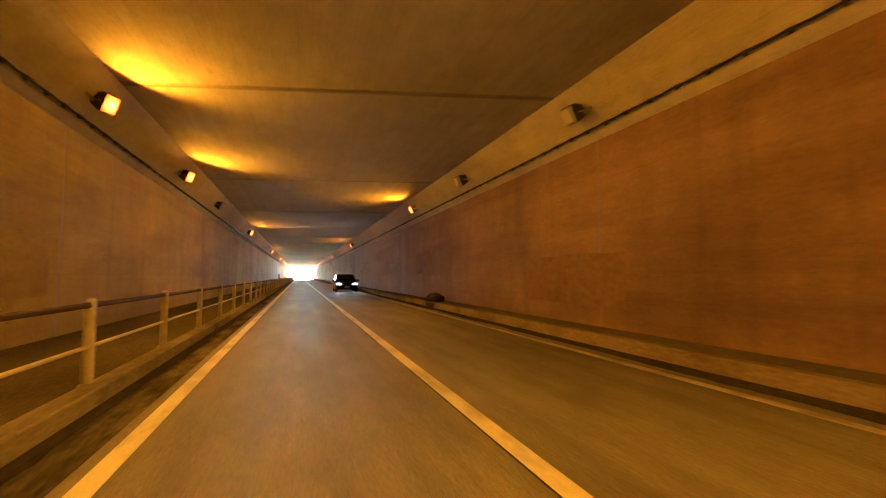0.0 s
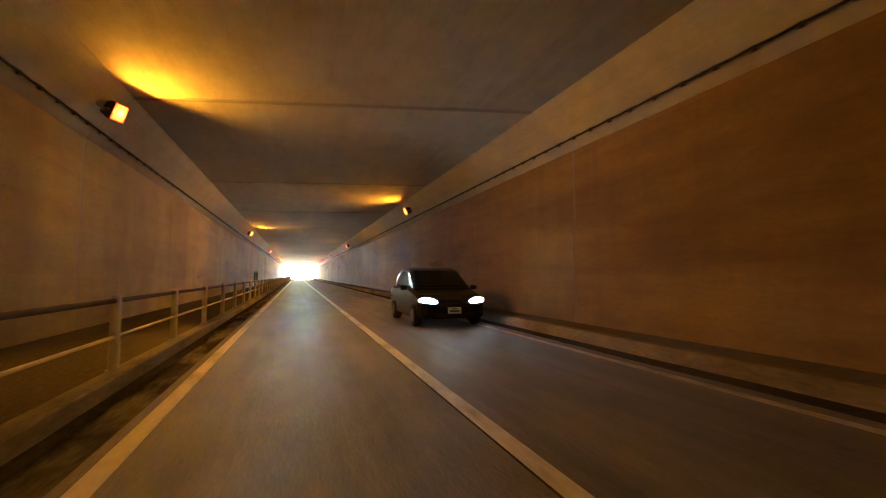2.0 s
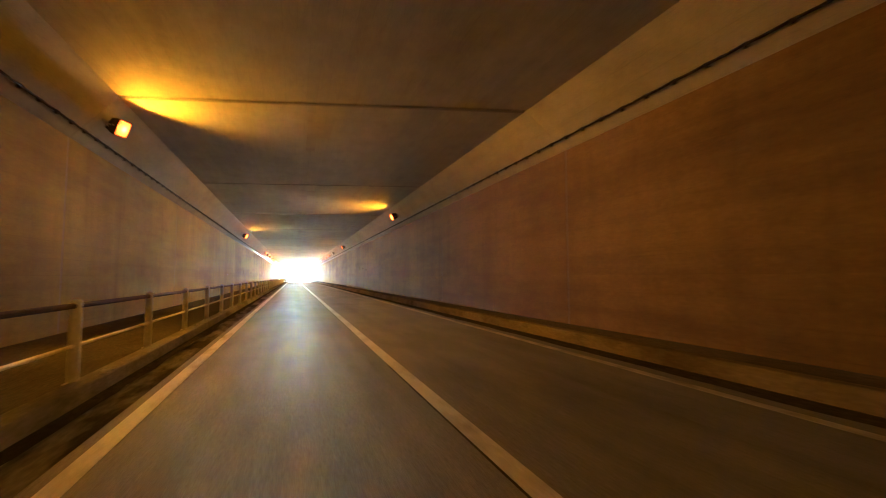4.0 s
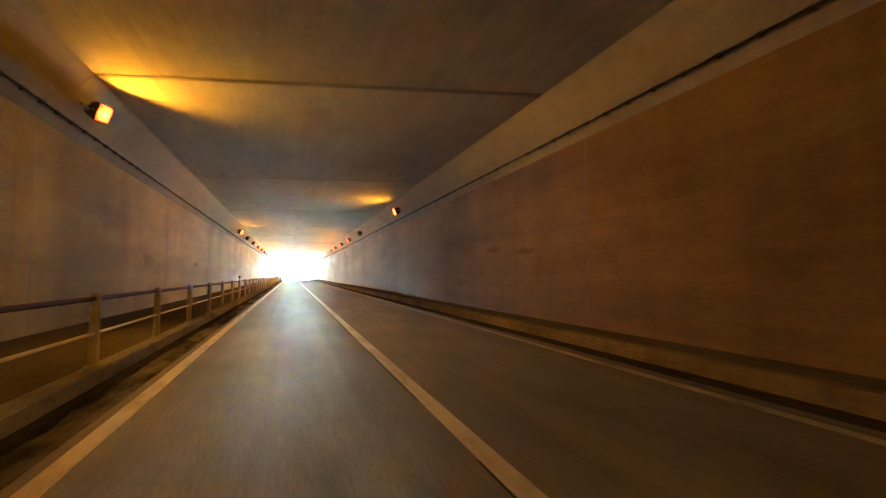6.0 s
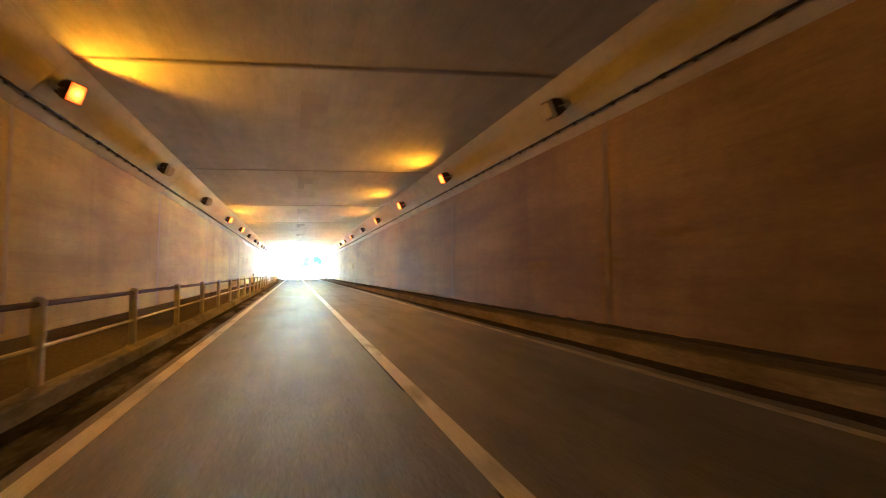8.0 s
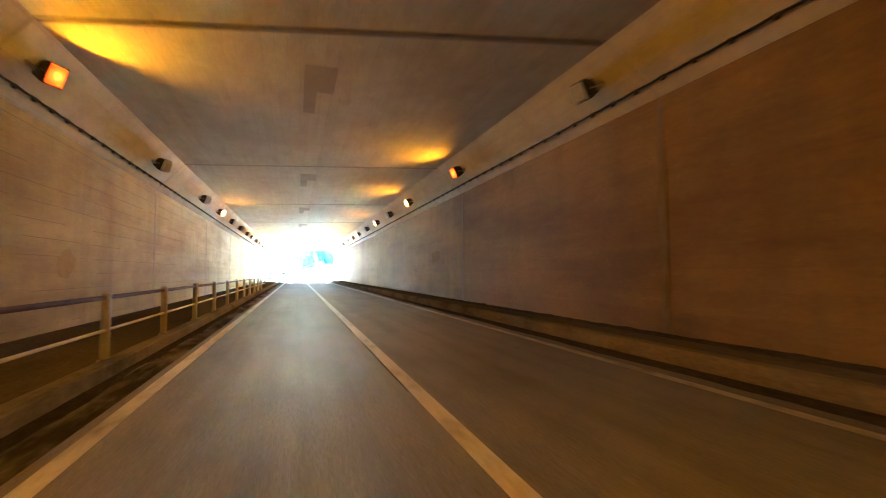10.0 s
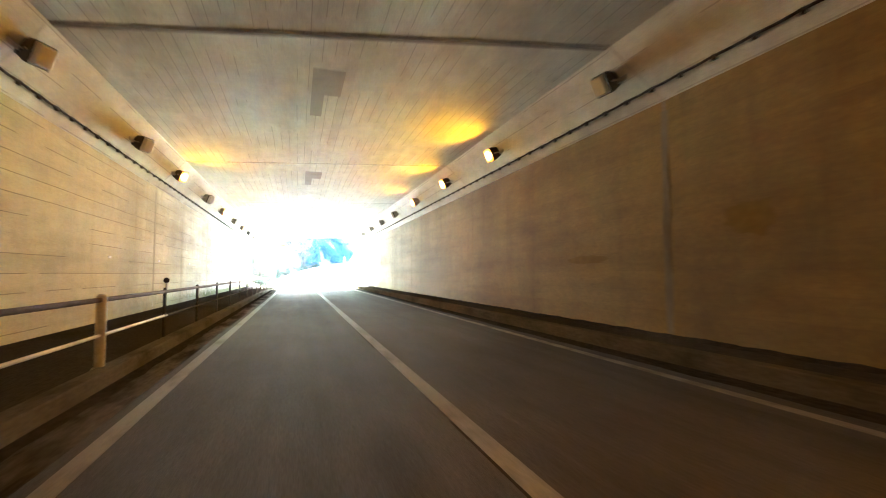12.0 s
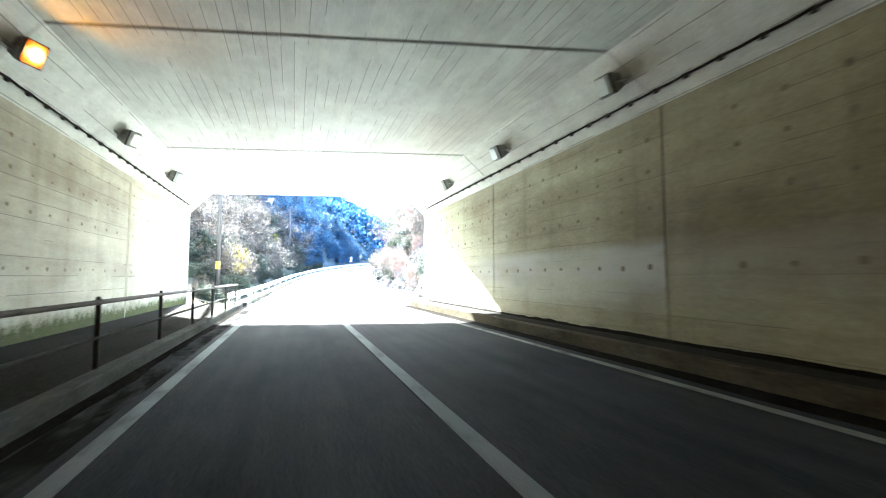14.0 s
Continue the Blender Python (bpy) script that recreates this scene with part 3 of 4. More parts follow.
        solid("soot_smudge", bm, GRIME_L if sx > 0 else GRIME, "dark soot smudge on the tunnel wall", "stain", kind="structure")
bm = bmesh.new()                             # dirt and moss heaped against the foot of the wall
rows = []
for i in range(560):
    y = 110 + 0.2 * i
    if y > Y_END - SKEW * XR - 0.3:
        break
    h_ = 0.05 + 0.02 * noise.noise(Vector((3, y * 0.7, 0))) + 0.03 * noise.noise(Vector((8, y * 2.9, 0)))
    h_ = max(h_, 0.015)
    rows.append([bm.verts.new(p) for p in ((XR - 0.07 - h_ * 0.9, y, WALK_R - 0.032), (XR - 0.05, y, WALK_R - 0.02 + h_ * 0.45), (XR - 0.006, y, WALK_R - 0.03 + h_), (XR + 0.02, y, WALK_R - 0.03 + h_))])
for a_, b_ in zip(rows, rows[1:]):
    for k in range(3):
        bm.faces.new((a_[k], a_[k + 1], b_[k + 1], b_[k]))
solid("ledge_dirt", bm, SILT, "dark dirt heaped along the foot of the wall", "dirt", kind="structure")
bm = bmesh.new()
prism(bm, [(XL - T_ - 0.3, -0.5), (XL - T_, -0.5), (XL - T_, ZC + 0.7), (XR + T_, ZC + 0.7), (XR + T_, -0.5), (XR + T_ + 0.3, -0.5), (XR + T_ + 0.3, ZC + 1), (XL - T_ - 0.3, ZC + 1)], Y_BACK - 0.5, Y_END - 0.05)
solid("tunnel_backing", bm, WALL, "concrete backing behind the tunnel's panels", "wall", kind="structure")
bm = bmesh.new()
prism(bm, [(XL - T_, -0.3), (XR + T_, -0.3), (XR + T_, ZC + 0.7), (XL - T_, ZC + 0.7)], Y_BACK - 0.5, Y_BACK - 0.1)
solid("wall_back", bm, WALL, "plain concrete wall closing the far end", "wall", kind="structure")

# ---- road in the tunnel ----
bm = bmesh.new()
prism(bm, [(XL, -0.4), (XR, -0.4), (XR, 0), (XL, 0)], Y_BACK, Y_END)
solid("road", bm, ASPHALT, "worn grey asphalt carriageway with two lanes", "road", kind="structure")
LINES = (("edge_line", -1.53, -1.36), ("centre_line", 1.43, 1.61), ("edge_line", 4.67, 4.82))
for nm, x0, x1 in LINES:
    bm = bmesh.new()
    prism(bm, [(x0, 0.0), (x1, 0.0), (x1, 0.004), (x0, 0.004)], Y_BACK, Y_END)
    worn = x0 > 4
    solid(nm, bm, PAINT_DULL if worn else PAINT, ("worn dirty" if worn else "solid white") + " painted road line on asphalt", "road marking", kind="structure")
random.seed(4)
y = Y_BACK + 1.0
while y < Y_END - 8:                         # a crack opens here and there beside the centre line
    bm = bmesh.new()
    run = random.uniform(3.0, 7.0)
    w_ = random.uniform(0.012, 0.024)
    prism(bm, [(1.426 - w_, 0.0), (1.426, 0.0), (1.426, 0.005), (1.426 - w_, 0.003)], y, y + run)
    solid("road_crack", bm, SILT, "dark crack along the edge of the centre line", "crack", kind="structure")
    y += run + random.uniform(1.5, 5.0)
bm = bmesh.new()
prism(bm, [(KERB_L + 0.13, 0.0), (-1.64, 0.0), (-1.64, 0.004), (KERB_L + 0.13, 0.009)], Y_BACK, Y_END)
solid("gutter_left", bm, GUTTER, "grimy concrete gutter strip along the kerb", "gutter", kind="structure")
random.seed(21)


def dirt_strip(x0, x1, ragged, label):
    """Silt along a kerb's foot: thick at the face x0, running out in an uneven edge near x1."""
    verts, faces = [], []
    n = int((Y_END - Y_BACK) / 0.3)
    for i in range(n + 1):
        y = Y_BACK + (Y_END - Y_BACK) * i / n
        out = x1 + ragged * (noise.noise(Vector((x0, y * 0.5, 0))) + 0.6 * noise.noise(Vector((x0, y * 2.1, 5))))
        for x, z in ((x0, 0.035), (x0 + (out - x0) * 0.5, 0.022), (out, 0.003)):
            verts.append((x, y - SKEW * x, z + random.uniform(0, 0.004) * (z > 0.01)))
        if i:
            for k in (0, 1):
                a_ = 3 * (i - 1) + k
                faces.append((a_, a_ + 1, a_ + 4, a_ + 3))
    me = bpy.data.meshes.new("gutter_dirt")
    me.from_pydata(verts, [], faces)
    me.materials.append(SILT)
    tagged(new("gutter_dirt", me), label, "dirt", kind="structure")


dirt_strip(KERB_L, KERB_L + 0.16, 0.12, "black damp silt along the foot of the footway kerb")
dirt_strip(KERB_R, KERB_R - 0.26, 0.07, "black damp silt along the foot of the ledge kerb")
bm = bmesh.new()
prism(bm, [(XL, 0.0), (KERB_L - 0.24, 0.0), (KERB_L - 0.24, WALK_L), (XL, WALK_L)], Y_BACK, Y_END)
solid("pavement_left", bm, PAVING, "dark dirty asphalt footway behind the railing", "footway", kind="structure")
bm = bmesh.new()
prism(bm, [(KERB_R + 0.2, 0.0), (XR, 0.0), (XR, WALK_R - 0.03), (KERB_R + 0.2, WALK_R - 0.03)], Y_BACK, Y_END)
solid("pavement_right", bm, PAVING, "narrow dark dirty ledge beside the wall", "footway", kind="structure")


def post_mesh(r, mat):
    bm = bmesh.new()
    tube(bm, (0, 0, 0), (0, 0, 0.93), r, 12)
    tube(bm, (0, 0, 0.93), (0, 0, 0.955), r, 12, r * 0.55)
    tube(bm, (0, 0, -0.005), (0, 0, 0.012), 0.085, 12)
    return mesh_of("post", bm, mat)


POST_Y = ([5.84 + 2.82 * i for i in range(-18, 15)] + [48.14 + 2.672 * i for i in range(10)] + [74.86 + 2.818 * i for i in range(15)]
          + [117.13 + 2.847 * i for i in range(10)] + [145.6 + 2.817 * i for i in range(28)])
railing = empty("railing", "two-rail steel pedestrian railing on round posts along the kerb", "railing")
# posts past y 181 take the darkened, backlit colour
pm, thin = post_mesh(0.057, POSTM), post_mesh(0.03, SHADED_RAIL)
for y in POST_Y:
    o = new("post", pm if y < 181 else thin)
    o.parent, o.location = railing, (-2.35, y, WALK_L + 0.01)


def rail(name, z, r, mat, label, ys=None):
    bm = bmesh.new()
    ys = ys or POST_Y[::3] + [POST_Y[-1] + 0.3]
    for a_, b_ in zip(ys, ys[1:]):
        tube(bm, (-2.35, a_, z), (-2.35, b_, z), r, 10)
        tube(bm, (-2.35, b_ - 0.12, z), (-2.35, b_ + 0.12, z), r + 0.004, 10)
    part(name, bm, mat, railing, label, smooth=False)


rail("top_rail", 1.055, 0.032, RAIL, "brown weathered tubular top rail")
BREAK = [y for y in POST_Y[::3] if y < 190][-1]
# pale inside as in headlamps, dark at the exit as if backlit, by colour
rail("lower_rail", 0.6, 0.022, POSTM, "thin lower rail whitened as if headlamp-lit", [y for y in POST_Y[::3] if y <= BREAK])
rail("lower_rail", 0.6, 0.022, SHADED_RAIL, "thin lower rail darkened as if backlit", [y for y in POST_Y[::3] if y >= BREAK] + [POST_Y[-1] + 0.3])


def kerb_block(mat, x0, x1, h, batter):
    bm = bmesh.new()
    prism(bm, [(x0, 0), (x1, 0), (x1 - batter if batter > 0 else x1, h - 0.02), (x1 - batter - 0.015 if batter > 0 else x1, h),
               (x0 - batter + 0.015 if batter < 0 else x0, h), (x0 - batter if batter < 0 else x0, h - 0.02)], 0.006, 1.994, 0)
    return mesh_of("kerb_stone", bm, mat)


# ---- tunnel lamps ----
LAMPS_L = [(-3.9, 1), (3.4, 1), (10.5, 1), (17.4, 1), (24.2, 0), (38.5, 1), (67.5, 1), (96.2, 1), (124.5, 1), (131.2, 0), (138.3, 0), (146.2, 1), (153.3, 1),
           (160.1, 0), (167.1, 0), (171.8, 1), (176.6, 0), (181.2, 0), (186.3, 0), (190.4, 1), (195.4, 0), (199.9, 2), (204.7, 0), (209.2, 2), (213.7, 0), (218.2, 0)]
LAMPS_R = [(-6.2, 1), (0.9, 1), (8.0, 0), (15.0, 0), (22.3, 1), (50.6, 1), (80.5, 1), (108.4, 1), (122.3, 0), (129.7, 1), (136.8, 1), (144.0, 1), (151.0, 0),
           (158.3, 1), (165.3, 1), (170.1, 0), (174.7, 1), (179.3, 0), (184.4, 1), (188.8, 1), (193.5, 1), (198.3, 0), (202.7, 0), (207.2, 0), (211.8, 0), (216.4, 0)]


def tunnel_lamp(sx, lit, toward_exit=False):
    """A floodlight on two arms, its lens along -Z of the tilted head. sx: 1 on the left wall, -1 on the right."""
    lamp = empty("tunnel_lamp", ("lit sodium" if lit else "unlit") + " floodlight in a boxy housing on the concrete haunch", "tunnel lamp",
                 group="lit tunnel lamps" if lit else "unlit tunnel lamps")
    way = Vector((sx * 0.84, -0.42 if sx > 0 else -0.10, -0.42)).normalized()
    up = Vector((0, 0, 1))
    side = way.cross(up).normalized()
    top = side.cross(way)
    h = Matrix(((side.x, top.x, -way.x, 0), (side.y, top.y, -way.y, 0), (side.z, top.z, -way.z, 0), (0, 0, 0, 1)))
    bm = bmesh.new()
    box(bm, (0, 0, 0), (0.31, 0.38, 0.12), h)
    vs = box(bm, (0, 0, 0.155), (0.29, 0.36, 0.23), h)
    hi = [v for v in vs if (h.inverted() @ v.co).z > 0.15]
    for v in hi:
        c = h.inverted() @ v.co
        v.co = h @ Vector((c.x * 0.8, c.y * 0.72, c.z))
    # housings past y 192 take the paler grey
    part("housing", bm, HOUSING_PALE if toward_exit else HOUSING, lamp, "pale grey cast housing" if toward_exit else "dark cast housing")
    bm = bmesh.new()
    for a_, b_, c, d in ((-0.155, 0, 0.016, 0.405), (0.155, 0, 0.016, 0.405), (0, -0.19, 0.294, 0.016), (0, 0.19, 0.294, 0.016)):
        box(bm, (a_, b_, -0.065), (c, d, 0.03), h)
    part("bezel", bm, CLAMP, lamp, "dark metal lens frame")
    bm = bmesh.new()
    deep = 0.055 if lit else 0.12
    vs = box(bm, (0, 0, -0.0575 - deep / 2), (0.292, 0.362, deep), h)                      # a shallow domed glass
    for v in vs:
        c = h.inverted() @ v.co
        if c.z < -0.08:
            v.co = h @ Vector((c.x * 0.86, c.y * 0.86, c.z))
    part("lens", bm, (LENS, LIT, LIT_BRIGHT)[lit], lamp, "glowing orange lens" if lit else "dull glass lens")
    for k in (-1, 1):
        bm = bmesh.new()
        p = h @ Vector((k * 0.17, 0, 0.02))
        q = Vector((-sx * 0.25, k * 0.24, 0.0)) + Vector((0, 0.0, 0.0))
        for a_, b_ in ((p, Vector((q.x * 0.4, p.y, p.z * 0.3 + 0.02))), (Vector((q.x * 0.4, p.y, p.z * 0.3 + 0.02)), q + Vector((0, 0, 0.06)))):
            tube(bm, a_, b_, 0.016, 6)
        part("bracket_arm", bm, STEEL, lamp)
    bm = bmesh.new()
    box(bm, (-sx * 0.245, 0, 0.055), (0.02, 0.62, 0.09), Matrix.Identity(4))
    part("mounting_plate", bm, STEEL, lamp)
    bm = bmesh.new()
    tube(bm, h @ Vector((0, 0, 0.25)), (-sx * 0.2, 0.1, -0.1), 0.012, 6)
    part("flex", bm, CABLE, lamp)
    return lamp, h


for rows, sx, wx in ((LAMPS_L, 1, XL), (LAMPS_R, -1, XR)):
    proto = {}
    for y, lit in rows:
        lit = 2 if lit and y > 165 else lit
        m = Matrix.Translation((wx + sx * 0.80, y, ZB + 0.45))
        key = (lit, y > 192)
        if key not in proto:
            ob, h = tunnel_lamp(sx, *key)
            ob.matrix_basis = m
            proto[key] = ob
        else:
            ob = copy_thing(proto[key], m)
        if lit:
            l = new("lamp_light", bpy.data.lights.new("lamp_light", "AREA"))
            l.data.shape, l.data.size, l.data.size_y, l.data.energy, l.data.color = "RECTANGLE", 0.40, 0.33, EXIT_W if y > 180 else MID_W if y > 140 else LAMP_W, EXIT_COLOUR if y > 180 else SODIUM
            l.data.spread = radians(156)
            # the reflector throws its light across the road and up along the ceiling
            l.matrix_basis = m @ look((0, 0, 0), (sx * 0.97, -0.45 if sx > 0 else -0.10, -0.20)) @ pose(0, 0, -0.22)

# ---- cables with their clamps ----
for sx, x in ((1, XL + 0.26), (-1, XR - 0.26)):
    cable = empty("cable", "black power cable clamped along the concrete haunch", "cable", group="cables")
    bm = bmesh.new()
    z = ZB + 0.20
    step = 0.62
    n = int((Y_END - Y_BACK) / step)
    for i in range(n):
        y = Y_BACK + i * step - SKEW * x
        sag = 0.012
        tube(bm, (x, y, z), (x, y + step / 2, z - sag), 0.024, 6)
        tube(bm, (x, y + step / 2, z - sag), (x, y + step, z), 0.024, 6)
    part("sheath", bm, CABLE, cable, smooth=True)
    bm = bmesh.new()
    box(bm, (-sx * 0.02, 0, -0.01), (0.07, 0.05, 0.07))
    box(bm, (-sx * 0.02, 0, -0.045), (0.05, 0.09, 0.015))
    cm = mesh_of("clamp", bm, CLAMP)
    rest = bmesh.new()
    for i in range(n):
        y = Y_BACK + i * step - SKEW * x
        if y > 150:
            o = new("clamp", cm)
            o.parent, o.location = cable, (x, y, z)
        else:
            box(rest, (x - sx * 0.02, y, z - 0.01), (0.07, 0.05, 0.07))
    tagged(part("clamp_strip", rest, CLAMP, cable, "small cable clamps"), kind="stuff")

# ---- tie holes in the concrete near the exit ----
for sx, x, wall in ((1, XL, wall_left), (-1, XR, wall_right)):
    bm = bmesh.new()
    for y0, y1 in zip(JOINTS[26:], JOINTS[27:]):
        n = int((y1 - y0 - 0.3) / 0.72)
        for i in range(n):
            for z in (1.56, 2.66, 3.36, 3.95):
                y = at(x, y0) + 0.35 + i * 0.72 + random.uniform(-0.02, 0.02)
                r = random.uniform(0.034, 0.05) * (1.0 if sx > 0 else 1.25)
                bmesh.ops.create_circle(bm, cap_ends=True, segments=7, radius=r, matrix=Matrix.Translation((x + sx * 0.007, y, z + random.uniform(-0.02, 0.02))) @ pose(0, 0, 0, 0, 90, 0))
    tagged(part("tie_hole", bm, HOLE, wall, "dark round plugs of formwork ties"), kind="stuff")

# ---- small things along the tunnel ----
for y, z in ((63.8, 1.6), (92.0, 1.6), (181.5, 1.86), (186.6, 1.86), (191.0, 1.88), (195.7, 1.88), (200.2, 1.87), (204.9, 1.94), (204.9, 1.72)):
    r_ = empty("wall_reflector", "small white reflector plate screwed to the concrete wall", "reflector", group="wall reflectors", m=Matrix.Translation((XL, y, z)))
    bm = bmesh.new()
    box(bm, (0.006, 0, 0), (0.012, 0.18, 0.07))
    part("base_plate", bm, STEEL, r_)
    bm = bmesh.new()
    box(bm, (0.016, 0, 0), (0.01, 0.15, 0.05))
    part("reflector_face", bm, WHITE, r_, "white reflecting face")
for y in (108.6, 144.9, 182.3):
    d_ = empty("delineator", "black-capped delineator stick on the railing", "delineator", group="delineators", m=Matrix.Translation((-2.35, y, 1.09)))
    bm = bmesh.new()
    tube(bm, (0, 0, -0.1), (0, 0, 0.14), 0.016, 8)
    part("stick", bm, STEEL, d_)
    bm = bmesh.new()
    bmesh.ops.create_icosphere(bm, subdivisions=2, radius=0.055, matrix=Matrix.Translation((0, 0, 0.18)) @ Matrix.Diagonal((1, 0.6, 1, 1)))
    part("cap", bm, CABLE, d_, "round black cap", smooth=True)
sign = empty("marker_sign", "narrow green marker plate with white markings on the railing", "sign", m=Matrix.Translation((-2.35, 53.68, 1.09)))
bm = bmesh.new()
tube(bm, (0, 0.03, -0.15), (0, 0.03, 0.48), 0.018, 8)
part("sign_stem", bm, STEEL, sign)
bm = bmesh.new()
box(bm, (0, 0, 0.26), (0.2, 0.012, 0.48))
part("plate", bm, GREEN, sign, "green enamelled plate")
for z, w in ((0.44, 0.14), (0.35, 0.06), (0.27, 0.11), (0.18, 0.05), (0.1, 0.12)):
    bm = bmesh.new()
    box(bm, (0, -0.009, z), (w, 0.004, 0.035))
    part("marking", bm, WHITE, sign, "white bar")
for i, y in enumerate((50.6, 56.2, 61.9, 67.5, 20.0, 10.2, 84.9, 98.9, 118.7, 127.1)):
    k_ = empty("kerb_reflector", "small white reflector block on the kerb", "reflector", group="kerb reflectors", m=Matrix.Translation((KERB_L - 0.07, y, 0.2)))
    bm = bmesh.new()
    box(bm, (0, 0, 0.02), (0.09, 0.07, 0.04))
    part("block", bm, STEEL, k_)
    bm = bmesh.new()
    box(bm, (0, -0.038, 0.022), (0.07, 0.006, 0.03))
    part("reflector_face", bm, WHITE, k_)


def lumpy(bm, r, scale, seed, amount=0.25, sub=3):
    v = bmesh.ops.create_icosphere(bm, subdivisions=sub, radius=r)["verts"]
    for p in v:
        n = noise.noise(p.co * 2.2 / r + Vector((seed, 0, 0))) + 0.5 * noise.noise(p.co * 5 / r + Vector((0, seed, 0)))
        p.co = Vector((p.co.x * scale[0], p.co.y * scale[1], p.co.z * scale[2])) * (1 + amount * n)
    return v


bm = bmesh.new()
vs = lumpy(bm, 0.26, (1.5, 1.9, 0.95), 3.1, 0.4)
for v in vs:
    v.co.z = max(v.co.z, -0.16)
ob = solid("dirt_mound", bm, SILT, "dark mound of swept dirt and leaves on the ledge", "debris", smooth=True)
ob.location = (5.66, 18.7, WALK_R + 0.1)
bm = bmesh.new()
# solid block; the opening's darkness is put into its silt colour
box(bm, (KERB_R + 0.045, 18.3, 0.11), (0.12, 1.1, 0.2))
ob = solid("drain_inlet", bm, SILT, "dark block for the drain opening in the kerb face", "drain", kind="structure")


# ---- oncoming car, as it stands beside the centre line ----
def ring(hw, z0, z1, r):
    return [(-hw + r, z0), (hw - r, z0), (hw, z0 + r), (hw, z1 - r), (hw - r, z1), (-hw + r, z1), (-hw, z1 - r), (-hw, z0 + r)]


def loft(bm, sections):
    rows = [[bm.verts.new((x, y, z)) for x, z in pts] for y, pts in sections]
    n = len(rows[0])
    for a_, b_ in zip(rows, rows[1:]):
        for i in range(n):
            bm.faces.new((a_[i], a_[(i + 1) % n], b_[(i + 1) % n], b_[i]))
    bm.faces.new(rows[0][::-1])
    bm.faces.new(rows[-1])


car = empty("car", "dark blue compact car with its headlamps on, in the oncoming lane", "car", m=Matrix.Translation((3.80, 38.3, 0)) @ Matrix.Diagonal((1.12, 1.0, 1.0, 1)))
bm = bmesh.new()
loft(bm, [(0.0, ring(0.66, 0.30, 0.62, 0.06)), (0.10, ring(0.78, 0.24, 0.74, 0.08)), (0.35, ring(0.83, 0.22, 0.86, 0.08)), (0.9, ring(0.845, 0.21, 0.98, 0.07)),
          (1.3, ring(0.845, 0.21, 1.02, 0.06)), (2.4, ring(0.845, 0.21, 1.04, 0.06)), (3.5, ring(0.84, 0.22, 1.05, 0.06)), (3.8, ring(0.81, 0.28, 1.03, 0.08)), (3.88, ring(0.74, 0.36, 0.96, 0.08))])
part("body", bm, CAR, car, "dark blue painted body", smooth=False)
bm = bmesh.new()
loft(bm, [(1.02, ring(0.77, 0.97, 1.02, 0.02)), (1.75, ring(0.70, 0.98, 1.54, 0.1)), (2.1, ring(0.69, 0.98, 1.62, 0.12)), (3.1, ring(0.68, 0.98, 1.62, 0.12)), (3.62, ring(0.66, 0.98, 1.45, 0.12)), (3.82, ring(0.66, 0.98, 1.08, 0.03))])
part("cabin", bm, CAR, car)
bm = bmesh.new()
a_ = [(-0.66, 1.10, 1.06), (0.66, 1.10, 1.06), (0.58, 1.70, 1.50), (-0.58, 1.70, 1.50)]
f = bm.faces.new([bm.verts.new((x, y - 0.03, z + 0.02)) for x, y, z in a_])
bmesh.ops.solidify(bm, geom=[f], thickness=0.012)
part("windscreen", bm, CARGLASS, car, "dark glass windscreen")
for k in (-1, 1):
    bm = bmesh.new()
    vs = [bm.verts.new((k * x, y, z)) for x, y, z in ((0.775, 1.35, 1.08), (0.705, 1.85, 1.50), (0.70, 3.05, 1.52), (0.715, 3.4, 1.10))]
    f = bm.faces.new(vs)
    bmesh.ops.solidify(bm, geom=[f], thickness=0.012)
    part("side_window", bm, CARGLASS, car)
    bm = bmesh.new()
    bmesh.ops.create_uvsphere(bm, u_segments=14, v_segments=8, radius=1, matrix=Matrix.Translation((k * 0.60, 0.15, 0.69)) @ pose(0, 0, 0, 0, k * -10, k * 18) @ Matrix.Diagonal((0.25, 0.14, 0.105, 1)))
    hl = part("headlamp", bm, HEADLAMP, car, "bright white headlamp", smooth=True)
    bm = bmesh.new()
    box(bm, (k * 0.96, 1.28, 1.03), (0.18, 0.08, 0.13))
    bmesh.ops.bevel(bm, geom=bm.edges[:], offset=0.025, segments=2, affect="EDGES")
    mr = part("door_mirror", bm, CAR, car)
    bm = bmesh.new()
    box(bm, (k * 0.58, 0.07, 0.40), (0.16, 0.06, 0.07))
    part("fog_lamp", bm, LENS, car)
    l = new("headlamp_light", bpy.data.lights.new("headlamp_light", "SPOT"))
    l.data.energy, l.data.spot_size, l.data.spot_blend, l.data.shadow_soft_size, l.data.color = 0.09, radians(40), 0.9, 0.07, (0.9, 0.95, 1.0)
    l.matrix_basis = look((3.80 + k * 0.72, 38.28, 0.68), (3.9 + k * 0.8, 14.0, -0.1))
    for y in (0.72, 3.12):
        bm = bmesh.new()
        bmesh.ops.create_cone(bm, cap_ends=True, segments=24, radius1=0.3, radius2=0.3, depth=0.19, matrix=Matrix.Translation((k * 0.765, y, 0.3)) @ pose(0, 0, 0, 0, 90, 0))
        bmesh.ops.bevel(bm, geom=[e_ for e_ in bm.edges if len(e_.link_faces) == 2 and e_.calc_face_angle() > 1], offset=0.03, segments=2, affect="EDGES")
        wh = part("wheel", bm, CABLE, car, "black tyre")
        bm = bmesh.new()
